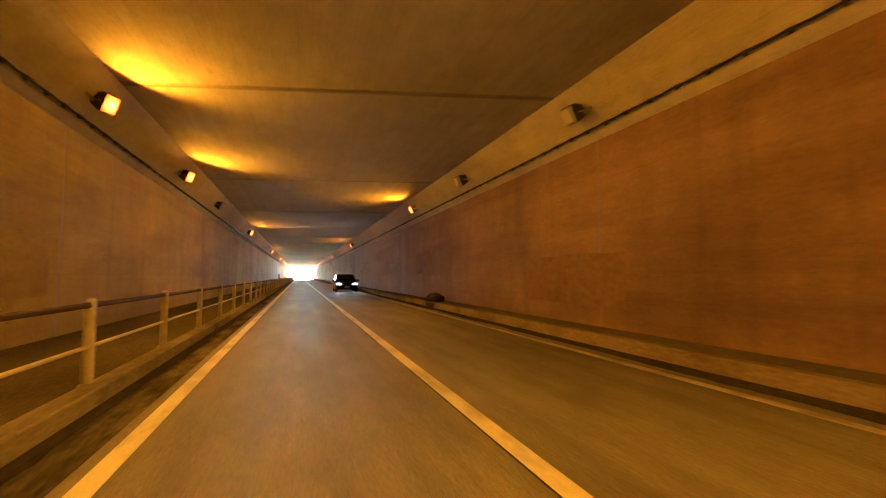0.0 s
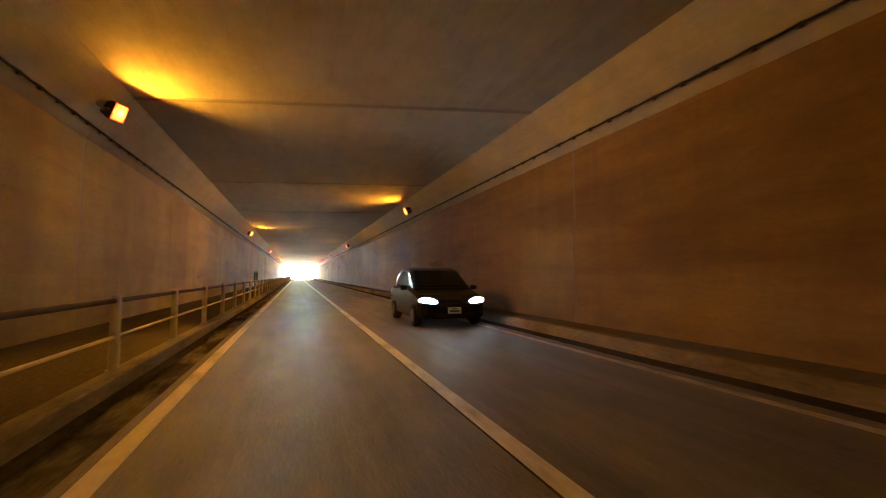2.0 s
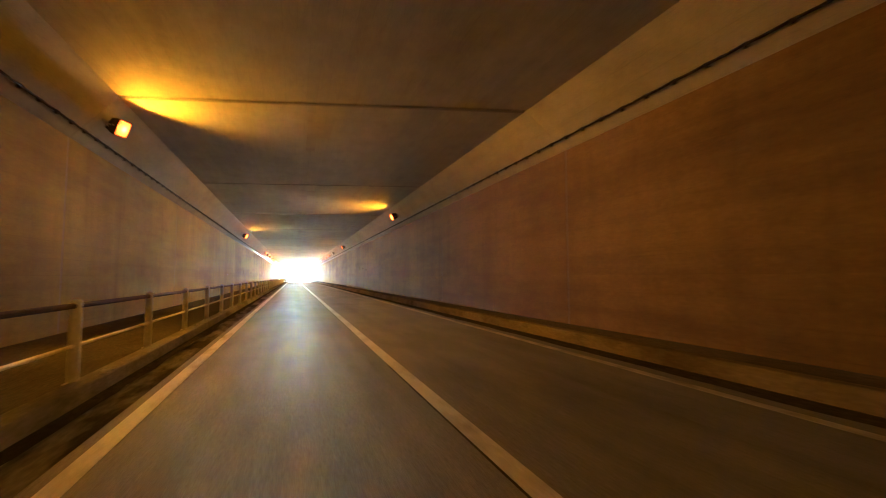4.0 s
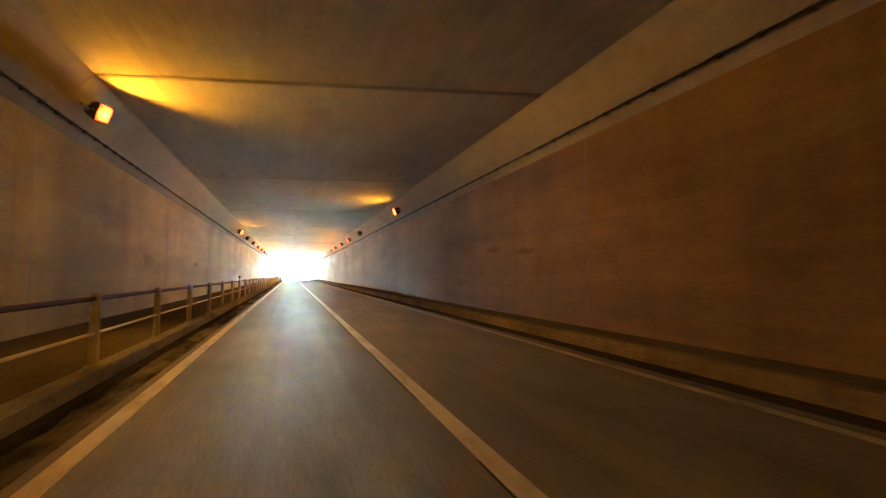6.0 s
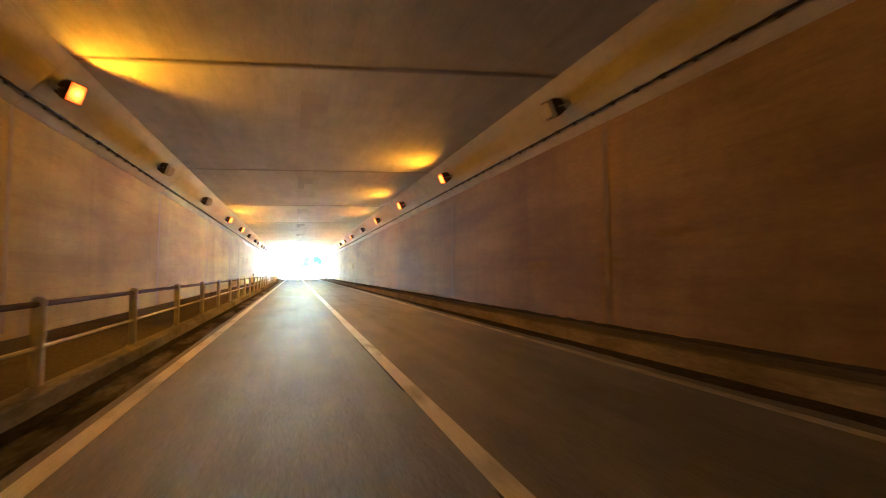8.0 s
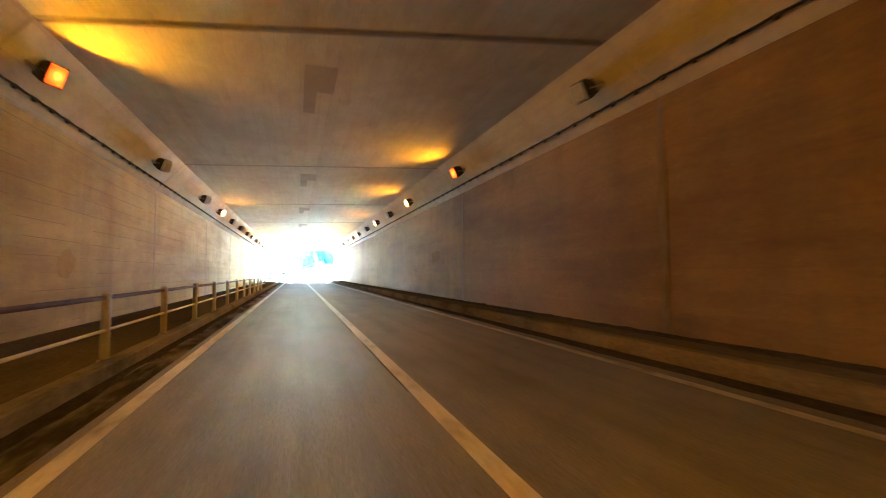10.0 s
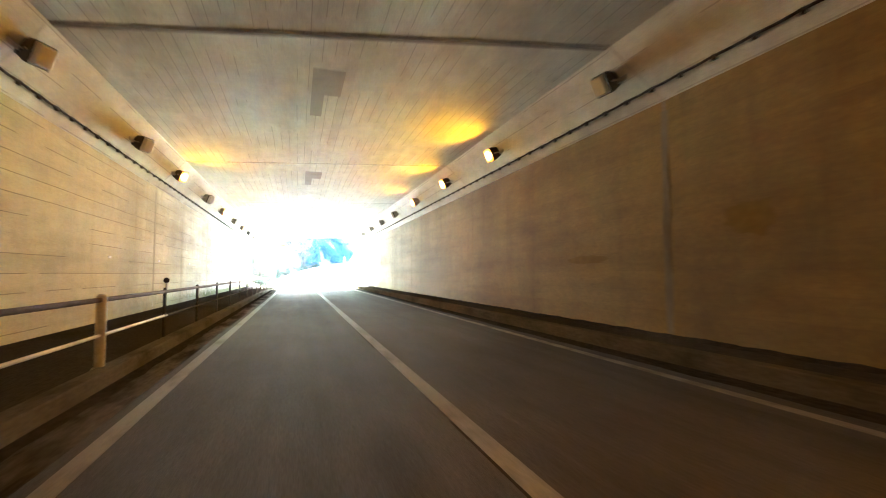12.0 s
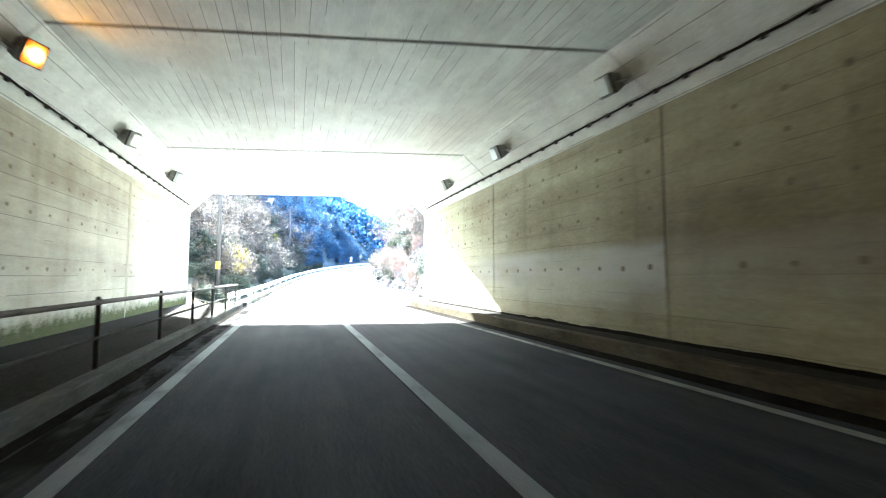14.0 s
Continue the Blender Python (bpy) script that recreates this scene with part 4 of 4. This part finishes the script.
        bmesh.ops.create_cone(bm, cap_ends=True, segments=20, radius1=0.19, radius2=0.17, depth=0.02, matrix=Matrix.Translation((k * 0.866, y, 0.3)) @ pose(0, 0, 0, 0, k * 90, 0))
        part("rim", bm, HOUSING, wh, "dull grey wheel rim")
bm = bmesh.new()
box(bm, (0, 0.02, 0.60), (0.72, 0.06, 0.10))
part("grille", bm, CABLE, car, "black radiator grille")
bm = bmesh.new()
box(bm, (0, 0.02, 0.33), (0.95, 0.07, 0.12))
part("lower_grille", bm, CABLE, car)
bm = bmesh.new()
box(bm, (0, -0.02, 0.46), (0.33, 0.015, 0.165))
plate = part("number_plate", bm, WHITE, car, "pale number plate")
for x, z, w, h in ((0, 0.505, 0.16, 0.025), (0.0, 0.445, 0.24, 0.055)):
    bm = bmesh.new()
    box(bm, (x, -0.031, z), (w, 0.006, h))
    part("plate_bar", bm, GREEN, plate)
for k in (-0.3, 0.35):
    bm = bmesh.new()
    tube(bm, (k, 1.06, 1.035), (k + 0.5, 1.16, 1.10), 0.008, 6)
    part("wiper", bm, CABLE, car)


# ---- outside: lie of the land ----
def road_x(d):
    return 1.6 + (d * d / 520 if d < 110 else 110 * 110 / 520 + (d - 110) * 0.423) if d > 0 else 1.6


def road_z(d):
    return 0.0 if d < 6 else (0.0011 * (d - 6) ** 2 if d < 31 else 0.6875 + 0.055 * (d - 31))


def smooth(a_, b_, v):
    t = min(1.0, max(0.0, (v - a_) / (b_ - a_)))
    return t * t * (3 - 2 * t)


def land(x, y):
    """Height of the ground outside the portal."""
    d = y - Y_END + SKEW * x * max(0.0, 1 - max(0.0, y - Y_END) / 60)
    u = x - road_x(d)
    z = road_z(min(d, 160)) - 0.06
    n = noise.noise(Vector((x * 0.05, y * 0.05, 1.7))) * 2.0 + noise.noise(Vector((x * 0.21, y * 0.21, 5.2))) * 0.55
    if u < -5.6:
        s_ = -5.6 - u
        z += min(s_ * 0.82, 10 + s_ * 0.32) + n * smooth(0, 6, s_)
    elif u > 5.6:
        s_ = u - 5.6
        z += min(s_ * 1.25, 9 + s_ * 0.25) * smooth(-4, 3, d) + n * smooth(0, 5, s_)
    far = smooth(150, 300, d)
    if far > 0:
        ridge = 72 - 0.60 * (x + 12) if x > -12 else 72 + 0.35 * (-12 - x)
        ridge += 9 * noise.noise(Vector((x * 0.03, y * 0.02, 9.1))) + 4 * noise.noise(Vector((x * 0.09, y * 0.07, 3.3)))
        z = z * (1 - far) + max(-3.0, min(ridge, 190)) * far
    return z


xs = sorted({*[round(-60 + i * 1.5, 2) for i in range(81)], *[-700, -500, -360, -260, -200, -160, -130, -105, -85, -70, 75, 90, 110, 140, 180, 240, 330, 460, 700]})
ds = [0.0, 1, 2, 3.5, 5, 7, 9, 11, 13, 15, 17.5, 20, 23, 26, 29, 33, 37, 41, 46, 51, 56, 62, 68, 75, 82, 90, 98, 107, 117, 128, 140, 155, 170, 188, 208, 230, 255, 285, 320, 370, 440, 540, 700, 900]
verts, faces = [], []
for d in ds:
    for x in xs:
        y = Y_END + 0.62 + d - SKEW * max(-40, min(40, x)) * max(0.0, 1 - d / 60)
        verts.append((x, y, land(x, y)))
nx = len(xs)
for j in range(len(ds) - 1):
    for i in range(nx - 1):
        faces.append((j * nx + i, j * nx + i + 1, (j + 1) * nx + i + 1, (j + 1) * nx + i))
me = bpy.data.meshes.new("ground")
me.from_pydata(verts, [], faces)
me.materials.append(EARTH)
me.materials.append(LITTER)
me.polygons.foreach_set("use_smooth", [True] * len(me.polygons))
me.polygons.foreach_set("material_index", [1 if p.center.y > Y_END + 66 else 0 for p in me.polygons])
tagged(new("ground", me), "dry grassy hillside rising beside the valley road", "ground", kind="structure")

# hill over the tunnel
verts, faces = [], []
hx = [-300, -200, -120, -70, -40, -24, -14, -5.5, 7, 16, 26, 42, 70, 120, 200, 300]
hy = [-120, -80, -40, 0, 40, 80, 120, 160, 190, 206, 216, 222.3]
for y in hy:
    for x in hx:
        z = 8.6 + 26 * smooth(225, 120, y) + 4 * noise.noise(Vector((x * 0.03, y * 0.03, 0))) * smooth(222, 200, y) + 0.25 * max(0, abs(x) - 26)
        verts.append((x, y - SKEW * max(-40, min(40, x)) * smooth(150, 222, y), z))
nx = len(hx)
for j in range(len(hy) - 1):
    for i in range(nx - 1):
        faces.append((j * nx + i, j * nx + i + 1, (j + 1) * nx + i + 1, (j + 1) * nx + i))
me = bpy.data.meshes.new("hill")
me.from_pydata(verts, [], faces)
me.materials.append(EARTH)
tagged(new("hill", me), "dry grassy hill over the tunnel", "hill", kind="structure")
# portal wall
bm = bmesh.new()
prism(bm, [(-40, -2), (XL - 0.35, -2), (XL - 0.35, ZC + 0.8), (-40, ZC + 3.0)], Y_END + 0.02, Y_END + 0.6)
prism(bm, [(XR + 0.35, -2), (40, -2), (40, ZC + 3.0), (XR + 0.35, ZC + 0.8)], Y_END + 0.02, Y_END + 0.6)
prism(bm, [(-40, ZC + 3.0), (XL - 0.35, ZC + 0.8), (XR + 0.35, ZC + 0.8), (40, ZC + 3.0), (40, ZC + 3.6), (-40, ZC + 3.6)], Y_END + 0.02, Y_END + 0.6)
prism(bm, [(XL - 0.35, ZB), (XL, ZB), (XL + HW, ZC), (XR - HW, ZC), (XR, ZB), (XR + 0.35, ZB), (XR + 0.35, ZC + 0.8), (XL - 0.35, ZC + 0.8)], Y_END + 0.02, Y_END + 0.6)
prism(bm, [(XL - 0.35, -2), (XL, -2), (XL, ZB), (XL - 0.35, ZB)], Y_END + 0.02, Y_END + 0.6)
prism(bm, [(XR, -2), (XR + 0.35, -2), (XR + 0.35, ZB), (XR, ZB)], Y_END + 0.02, Y_END + 0.6)
solid("portal_wall", bm, WALL, "pale concrete portal wall of the tunnel", "portal", kind="structure")


def ribbon(name, mat, u0, u1, lift, label, category, d0=0.0, d1=150, thick=0.0):
    """A strip along the road outside, from offset u0 to u1 of its axis."""
    verts, faces = [], []
    steps = [d0 + (d1 - d0) * i / 75 for i in range(76)]
    for d in steps:
        slope = 2 * d / 520 if 0 < d < 110 else (0.423 if d >= 110 else 0)
        for u in (u0, u1):
            x = road_x(d) + u
            y = Y_END + d - SKEW * (x if d < 1 else x * max(0.0, 1 - d / 60)) - u * slope * 0.5
            verts.append((x, y, road_z(d) + lift))
    for i in range(75):
        faces.append((2 * i, 2 * i + 1, 2 * i + 3, 2 * i + 2))
    bm = bmesh.new()
    vs = [bm.verts.new(v) for v in verts]
    fs = [bm.faces.new([vs[k] for k in f_]) for f_ in faces]
    if thick:
        ext = bmesh.ops.extrude_face_region(bm, geom=fs)
        for v in [g for g in ext["geom"] if isinstance(g, bmesh.types.BMVert)]:
            v.co.z += thick
    return solid(name, bm, mat, label, category, kind="structure")


ribbon("road_outside", PALE, -4.6, 4.4, 0.0, "pale road beyond the portal, sunlight put into its colour", "road")
ribbon("edge_line", PAINT, -3.13, -2.96, 0.006, "solid white painted road line on asphalt", "road marking")
ribbon("centre_line", PAINT, -0.16, 0.05, 0.006, "solid white painted road line on asphalt", "road marking")
ribbon("edge_line", PAINT, 3.08, 3.24, 0.006, "solid white painted road line on asphalt", "road marking")
ribbon("kerb_outside", KERB, -3.88, -3.64, 0.0, "concrete kerb beside the road", "kerb", 0.0, 40, 0.2)


def along(d, u):
    x = road_x(d) + u
    return Vector((x, Y_END + d - SKEW * x * max(0.0, 1 - d / 60), road_z(d)))


def guardrail(u, d0, d1, label):
    g = empty("guardrail", label, "guardrail")
    prof = [(0.0, 0.0), (0.05, 0.04), (0.05, 0.1), (0.0, 0.15), (0.0, 0.2), (0.05, 0.25), (0.05, 0.31), (0.0, 0.35)]
    n = int((d1 - d0) / 2)
    bm = bmesh.new()
    rows = []
    for i in range(n + 1):
        c = along(d0 + 2 * i, u)
        sgn = 1 if u < 0 else -1
        rows.append([bm.verts.new(c + Vector((sgn * a_, 0, 0.2 + b_))) for a_, b_ in prof] + [bm.verts.new(c + Vector((sgn * (a_ - 0.012), 0, 0.2 + b_))) for a_, b_ in prof[::-1]])
    for a_, b_ in zip(rows, rows[1:]):
        for i in range(16):
            bm.faces.new((a_[i], a_[(i + 1) % 16], b_[(i + 1) % 16], b_[i]))
    bm.faces.new(rows[0][::-1]), bm.faces.new(rows[-1])
    part("beam", bm, GUARD, g, "pale corrugated steel beam")
    bm = bmesh.new()
    tube(bm, (0, 0, -0.3), (0, 0, 0.5), 0.06, 10)
    me_ = mesh_of("post", bm, GUARD)
    for i in range(0, n + 1, 2):
        o = new("post", me_)
        o.parent, o.location = g, along(d0 + 2 * i, u + (-0.08 if u < 0 else 0.08))


guardrail(-4.9, 4, 118, "pale steel guardrail on posts along the curve")
guardrail(4.9, 3, 60, "pale steel guardrail below the rocky bank")


def pole(x, y, z, h, r, banded, label):
    p_ = empty("utility_pole", label, "utility pole", group="utility poles", m=Matrix.Translation((x, y, z)))
    bm = bmesh.new()
    tube(bm, (0, 0, -0.5), (0, 0, h), r, 14, r * 0.65)
    part("shaft", bm, POLE, p_, smooth=True)
    for k, zz in ((0, h - 0.6), (1, h - 1.4)):
        bm = bmesh.new()
        box(bm, (0, 0, zz), (1.6, 0.08, 0.09))
        part("crossarm", bm, POLE, p_)
        for x_ in (-0.7, -0.25, 0.25, 0.7):
            bm = bmesh.new()
            tube(bm, (x_, 0, zz + 0.04), (x_, 0, zz + 0.2), 0.04, 8, 0.025)
            part("insulator", bm, KERB_R_MAT, p_)
    if banded:
        for i in range(4):
            bm = bmesh.new()
            tube(bm, (0, 0, 1.0 + i * 0.12), (0, 0, 1.06 + i * 0.12), r + 0.006, 14)
            part("warning_band", bm, YELLOW, p_, "yellow warning band")
    return p_


pole(-4.22, 229.4, 0.9, 10.5, 0.13, True, "grey concrete utility pole with a yellow warning band")
c = along(52, -7.5)
pole(c.x, c.y, land(c.x, c.y), 9.0, 0.14, False, "slender dark utility pole on the slope")
c = along(114, -9.0)
pole(c.x, c.y, land(c.x, c.y), 9.0, 0.14, False, "slender dark utility pole on the slope")
for dz in (0.0, 0.8):
    bm = bmesh.new()
    p1, p2, p3 = Vector((-4.22, 229.4, 10.7 - dz)), along(52, -7.5), along(114, -9.0)
    p2 = Vector((p2.x, p2.y, land(p2.x, p2.y) + 8.5 - dz))
    p3 = Vector((p3.x, p3.y, land(p3.x, p3.y) + 8.5 - dz))
    for a_, b_ in ((p1, p2), (p2, p3)):
        prev = a_
        for i in range(1, 13):
            t = i / 12
            q = a_.lerp(b_, t) - Vector((0, 0, 2.4 * t * (1 - t)))
            tube(bm, prev, q, 0.018, 5)
            prev = q
    solid("overhead_wire", bm, CABLE, "dark overhead wire between the poles", "wire", group="overhead wires")
c = along(98, -5.6)
sg = empty("road_sign", "small white road sign on a post by the curve", "road sign", m=Matrix.Translation((c.x, c.y, c.z)))
bm = bmesh.new()
tube(bm, (0, 0, -0.4), (0, 0, 2.3), 0.04, 8)
part("sign_stem", bm, STEEL, sg)
bm = bmesh.new()
box(bm, (0, -0.05, 1.9), (1.1, 0.02, 1.3))
part("plate", bm, WHITE, sg)


# ---- trees and shrubs ----
def plant(name, seed, h, spread, leaves, size, mat, label, category, lean=0.1, low=0.15, trunk_r=0.09):
    """A trunk with limbs, and a crown of small leaf cards in uneven clumps."""
    rnd = random.Random(seed)
    t_ = empty(name, label, category)
    bm = bmesh.new()
    tips = []
    top = Vector((rnd.uniform(-lean, lean) * h, rnd.uniform(-lean, lean) * h, h * 0.72))
    tube(bm, (0, 0, -0.4), top * 0.55, trunk_r, 7, trunk_r * 0.7)
    tube(bm, top * 0.55, top, trunk_r * 0.7, 6, trunk_r * 0.25)
    for i in range(13):
        f = rnd.uniform(low, 1.0)
        a_ = rnd.uniform(0, 2 * math.pi)
        base = top * f
        out = spread * (0.55 + 0.6 * rnd.random()) * (1.15 - 0.55 * f)
        tip = base + Vector((math.cos(a_) * out, math.sin(a_) * out, h * rnd.uniform(0.06, 0.28)))
        tube(bm, base, tip, trunk_r * 0.38, 5, trunk_r * 0.1)
        tips += [tip, base.lerp(tip, 0.6)]
        for k in range(2):
            t2 = base.lerp(tip, 0.55) + Vector((rnd.uniform(-1, 1), rnd.uniform(-1, 1), rnd.uniform(0.1, 1))) * spread * 0.45
            tube(bm, base.lerp(tip, 0.5), t2, trunk_r * 0.2, 4, trunk_r * 0.06)
            tips.append(t2)
    part("trunk", bm, BARK, t_)
    rng = np.random.RandomState(seed)
    tp = np.array([tuple(p) for p in tips] + [tuple(top * 1.12)])
    rad = rng.uniform(0.16, 0.42, len(tp)) * spread
    pick = rng.randint(0, len(tp), leaves)
    v = rng.normal(size=(leaves, 3))
    v /= np.linalg.norm(v, axis=1)[:, None]
    c = tp[pick] + v * (rad[pick] * rng.uniform(0.3, 1.0, leaves) ** 0.6)[:, None] * (1, 1, 0.75)
    a_ = rng.normal(size=(leaves, 3))
    a_ /= np.linalg.norm(a_, axis=1)[:, None]
    b_ = np.cross(a_, rng.normal(size=(leaves, 3)))
    b_ /= np.linalg.norm(b_, axis=1)[:, None]
    s_ = (size * rng.uniform(0.5, 1.3, leaves))[:, None]
    q = np.stack([c - a_ * s_, c - b_ * s_ * 0.5, c + a_ * s_, c + b_ * s_ * 0.5], 1).reshape(-1, 3)
    me_ = bpy.data.meshes.new("crown")
    me_.from_pydata(q.tolist(), [], np.arange(leaves * 4).reshape(-1, 4).tolist())
    me_.materials.append(mat)
    o = new("crown", me_)
    o.parent = t_
    return t_


KINDS = [plant("tree", 1, 7.5, 2.6, 3800, 0.10, LEAF_GREEN, "dull green roadside tree on the slope", "tree"),
         plant("tree", 2, 6.5, 2.4, 2700, 0.085, LEAF_PALE, "half-bare tree with pale dry leaves on the slope", "tree"),
         plant("tree", 3, 8.5, 2.8, 3800, 0.11, LEAF_DARK, "dark evergreen tree on the hillside", "tree", 0.05),
         plant("shrub", 4, 2.6, 1.7, 2000, 0.07, LEAF_PALE, "pale dry shrub on the bank", "shrub", 0.2, 0.05, 0.05),
         plant("shrub", 5, 2.2, 1.6, 2200, 0.09, LEAF_GREEN, "dull green shrub on the bank", "shrub", 0.2, 0.05, 0.05),
         plant("tree", 6, 7.0, 2.5, 3000, 0.085, LEAF_RED, "reddish autumn tree above the rocky bank", "tree"),
         plant("tree", 8, 8.0, 2.8, 3200, 0.15, WOODS, "tree round the bend with haze and shade in its blue-green", "tree", 0.05),
         plant("shrub", 7, 2.4, 1.5, 1800, 0.09, LEAF_YELLOW, "yellowing shrub beside the pole", "shrub", 0.2, 0.05, 0.05)]
used = set()


def put(k, d, u, scale=1.0):
    c = along(d, u)
    m = Matrix.Translation((c.x, c.y, land(c.x, c.y) - 0.1)) @ pose(0, 0, 0, 0, 0, random.uniform(0, 360))
    if k not in used and scale == 1.0:
        used.add(k)
        KINDS[k].matrix_basis = m
        return
    o = copy_thing(KINDS[k], m)
    o.scale = (scale, scale, scale * random.uniform(0.9, 1.1))


random.seed(5)
for k in range(8):
    put(k, *((24, -14), (17, -10.5), (40, -18), (11, -8.2), (20, -8.4), (22, 9.5), (80, -12), (13, -7.2))[k])
for i in range(150):
    d = random.uniform(7, 118)
    u = -random.uniform(8.0, 34)
    if -u < 11 and d < 14:
        continue
    k = random.choice((0, 2, 1, 2, 0, 1)) if -u > 10.5 else random.choice((3, 4, 3, 1))
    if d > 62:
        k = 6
    put(k, d, u, random.uniform(0.75, 1.3) * (0.72 if 36 < d < 62 else 1.0))
for i in range(120):
    put(random.choice((3, 4, 3, 3, 1, 3, 3, 3, 4, 3, 3, 7)), random.uniform(6, 64), -random.uniform(6.4, 11.5), random.uniform(0.6, 1.2))
for i in range(42):
    put(random.choice((5, 1, 5, 1, 2)), random.uniform(6, 60), random.uniform(8.6, 16), random.uniform(0.7, 1.25))
for i in range(70):
    put(random.choice((3, 4, 3, 4)), random.uniform(4, 60), random.uniform(6.2, 10), random.uniform(0.35, 0.9))
for i in range(16):                          # weeds along the kerb past the portal
    put(random.choice((4, 4, 3)), 2.5 + i * 0.75 + random.uniform(-0.25, 0.25), -3.62 + random.uniform(-0.08, 0.1), random.uniform(0.08, 0.17))
for i in range(34):                          # dry grass and twigs beside the portal
    put(random.choice((3, 3, 4)), random.uniform(1.6, 9), -random.uniform(5.2, 8.6), random.uniform(0.22, 0.5))
for i in range(60):                          # tangled dry scrub over the lower slope
    put(random.choice((3, 3, 1, 4)), random.uniform(24, 74), -random.uniform(7.5, 15), random.uniform(0.7, 1.25))
for i in range(60):                          # dry growth at the foot of the slope
    put(random.choice((3, 4, 4, 4)), random.uniform(5, 70), -random.uniform(5.6, 7.2), random.uniform(0.35, 0.7))
for i in range(90):                          # growth round the bend, in the haze-blue leaf colour
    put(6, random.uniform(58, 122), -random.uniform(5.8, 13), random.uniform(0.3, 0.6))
for i in range(60):                          # low scrub between the rocks
    put(random.choice((3, 4, 5)), random.uniform(3, 34), random.uniform(5.9, 8.6), random.uniform(0.2, 0.4))
# rocks of the bank
random.seed(8)
for i in range(210):
    d, u = random.uniform(3, 40), random.uniform(5.7, 9.5)
    c = along(d, u)
    bm = bmesh.new()
    k = random.uniform(0.25, 0.75)
    for j in range(11):
        v = Vector((random.gauss(0, 1), random.gauss(0, 1), random.gauss(0, 1))).normalized()
        bm.verts.new((v.x * k * 0.9, v.y * k * 0.8, v.z * k * 1.15))
    bmesh.ops.convex_hull(bm, input=bm.verts)
    bmesh.ops.bevel(bm, geom=bm.edges[:], offset=0.04, segments=1, affect="EDGES")
    o = solid("rock", bm, ROCK, "grey craggy rock in the roadside bank", "rock", group="bank rocks")
    o.matrix_basis = Matrix.Translation((c.x, c.y, land(c.x, c.y))) @ pose(0, 0, 0, random.uniform(-25, 10), random.uniform(-35, 5), random.uniform(-60, 60))
# woods on the far ridge
rng = np.random.RandomState(3)
N, Q = 7000, 18
tx, td = rng.uniform(-190, 110, N), rng.uniform(140, 420, N)
tz = np.array([land(float(x), float(Y_END + d)) for x, d in zip(tx, td)])
c = np.stack([tx, Y_END + td, tz], 1).repeat(Q, 0) + rng.normal(size=(N * Q, 3)) * (1.0, 1.0, 1.5) + (0, 0, 2.4)
a_ = rng.normal(size=(N * Q, 3))
a_ /= np.linalg.norm(a_, axis=1)[:, None]
b_ = np.cross(a_, rng.normal(size=(N * Q, 3)))
b_ /= np.linalg.norm(b_, axis=1)[:, None]
w_ = rng.uniform(0.5, 1.2, (N * Q, 1))
pts = np.stack([c - a_ * w_, c - b_ * w_ * 0.7, c + a_ * w_, c + b_ * w_ * 0.7], 1).reshape(-1, 3)
faces = np.arange(N * Q * 4).reshape(-1, 4).tolist()
me = bpy.data.meshes.new("hazy_woods")
me.from_pydata(pts.tolist(), [], faces)
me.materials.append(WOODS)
tagged(new("hazy_woods", me), "dark wooded ridge beyond the bend, haze put into its blue", "woods", kind="stuff")

# ---- kerb stones, last ----
kerb_left = empty("kerb_left", "pale worn concrete kerb stones along the footway", "kerb", kind="structure")
kerb_right = empty("kerb_right", "dirty concrete kerb stones of the ledge", "kerb", kind="structure")
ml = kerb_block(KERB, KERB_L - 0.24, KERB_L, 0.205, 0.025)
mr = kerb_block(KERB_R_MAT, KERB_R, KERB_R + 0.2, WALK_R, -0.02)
for me_, par, x in ((ml, kerb_left, KERB_L), (mr, kerb_right, KERB_R)):
    y = Y_BACK - SKEW * x
    while y < Y_END - SKEW * x - 1.9:
        o = new("kerb_stone", me_)
        o.parent, o.location = par, (0, y, 0)
        y += 2.0
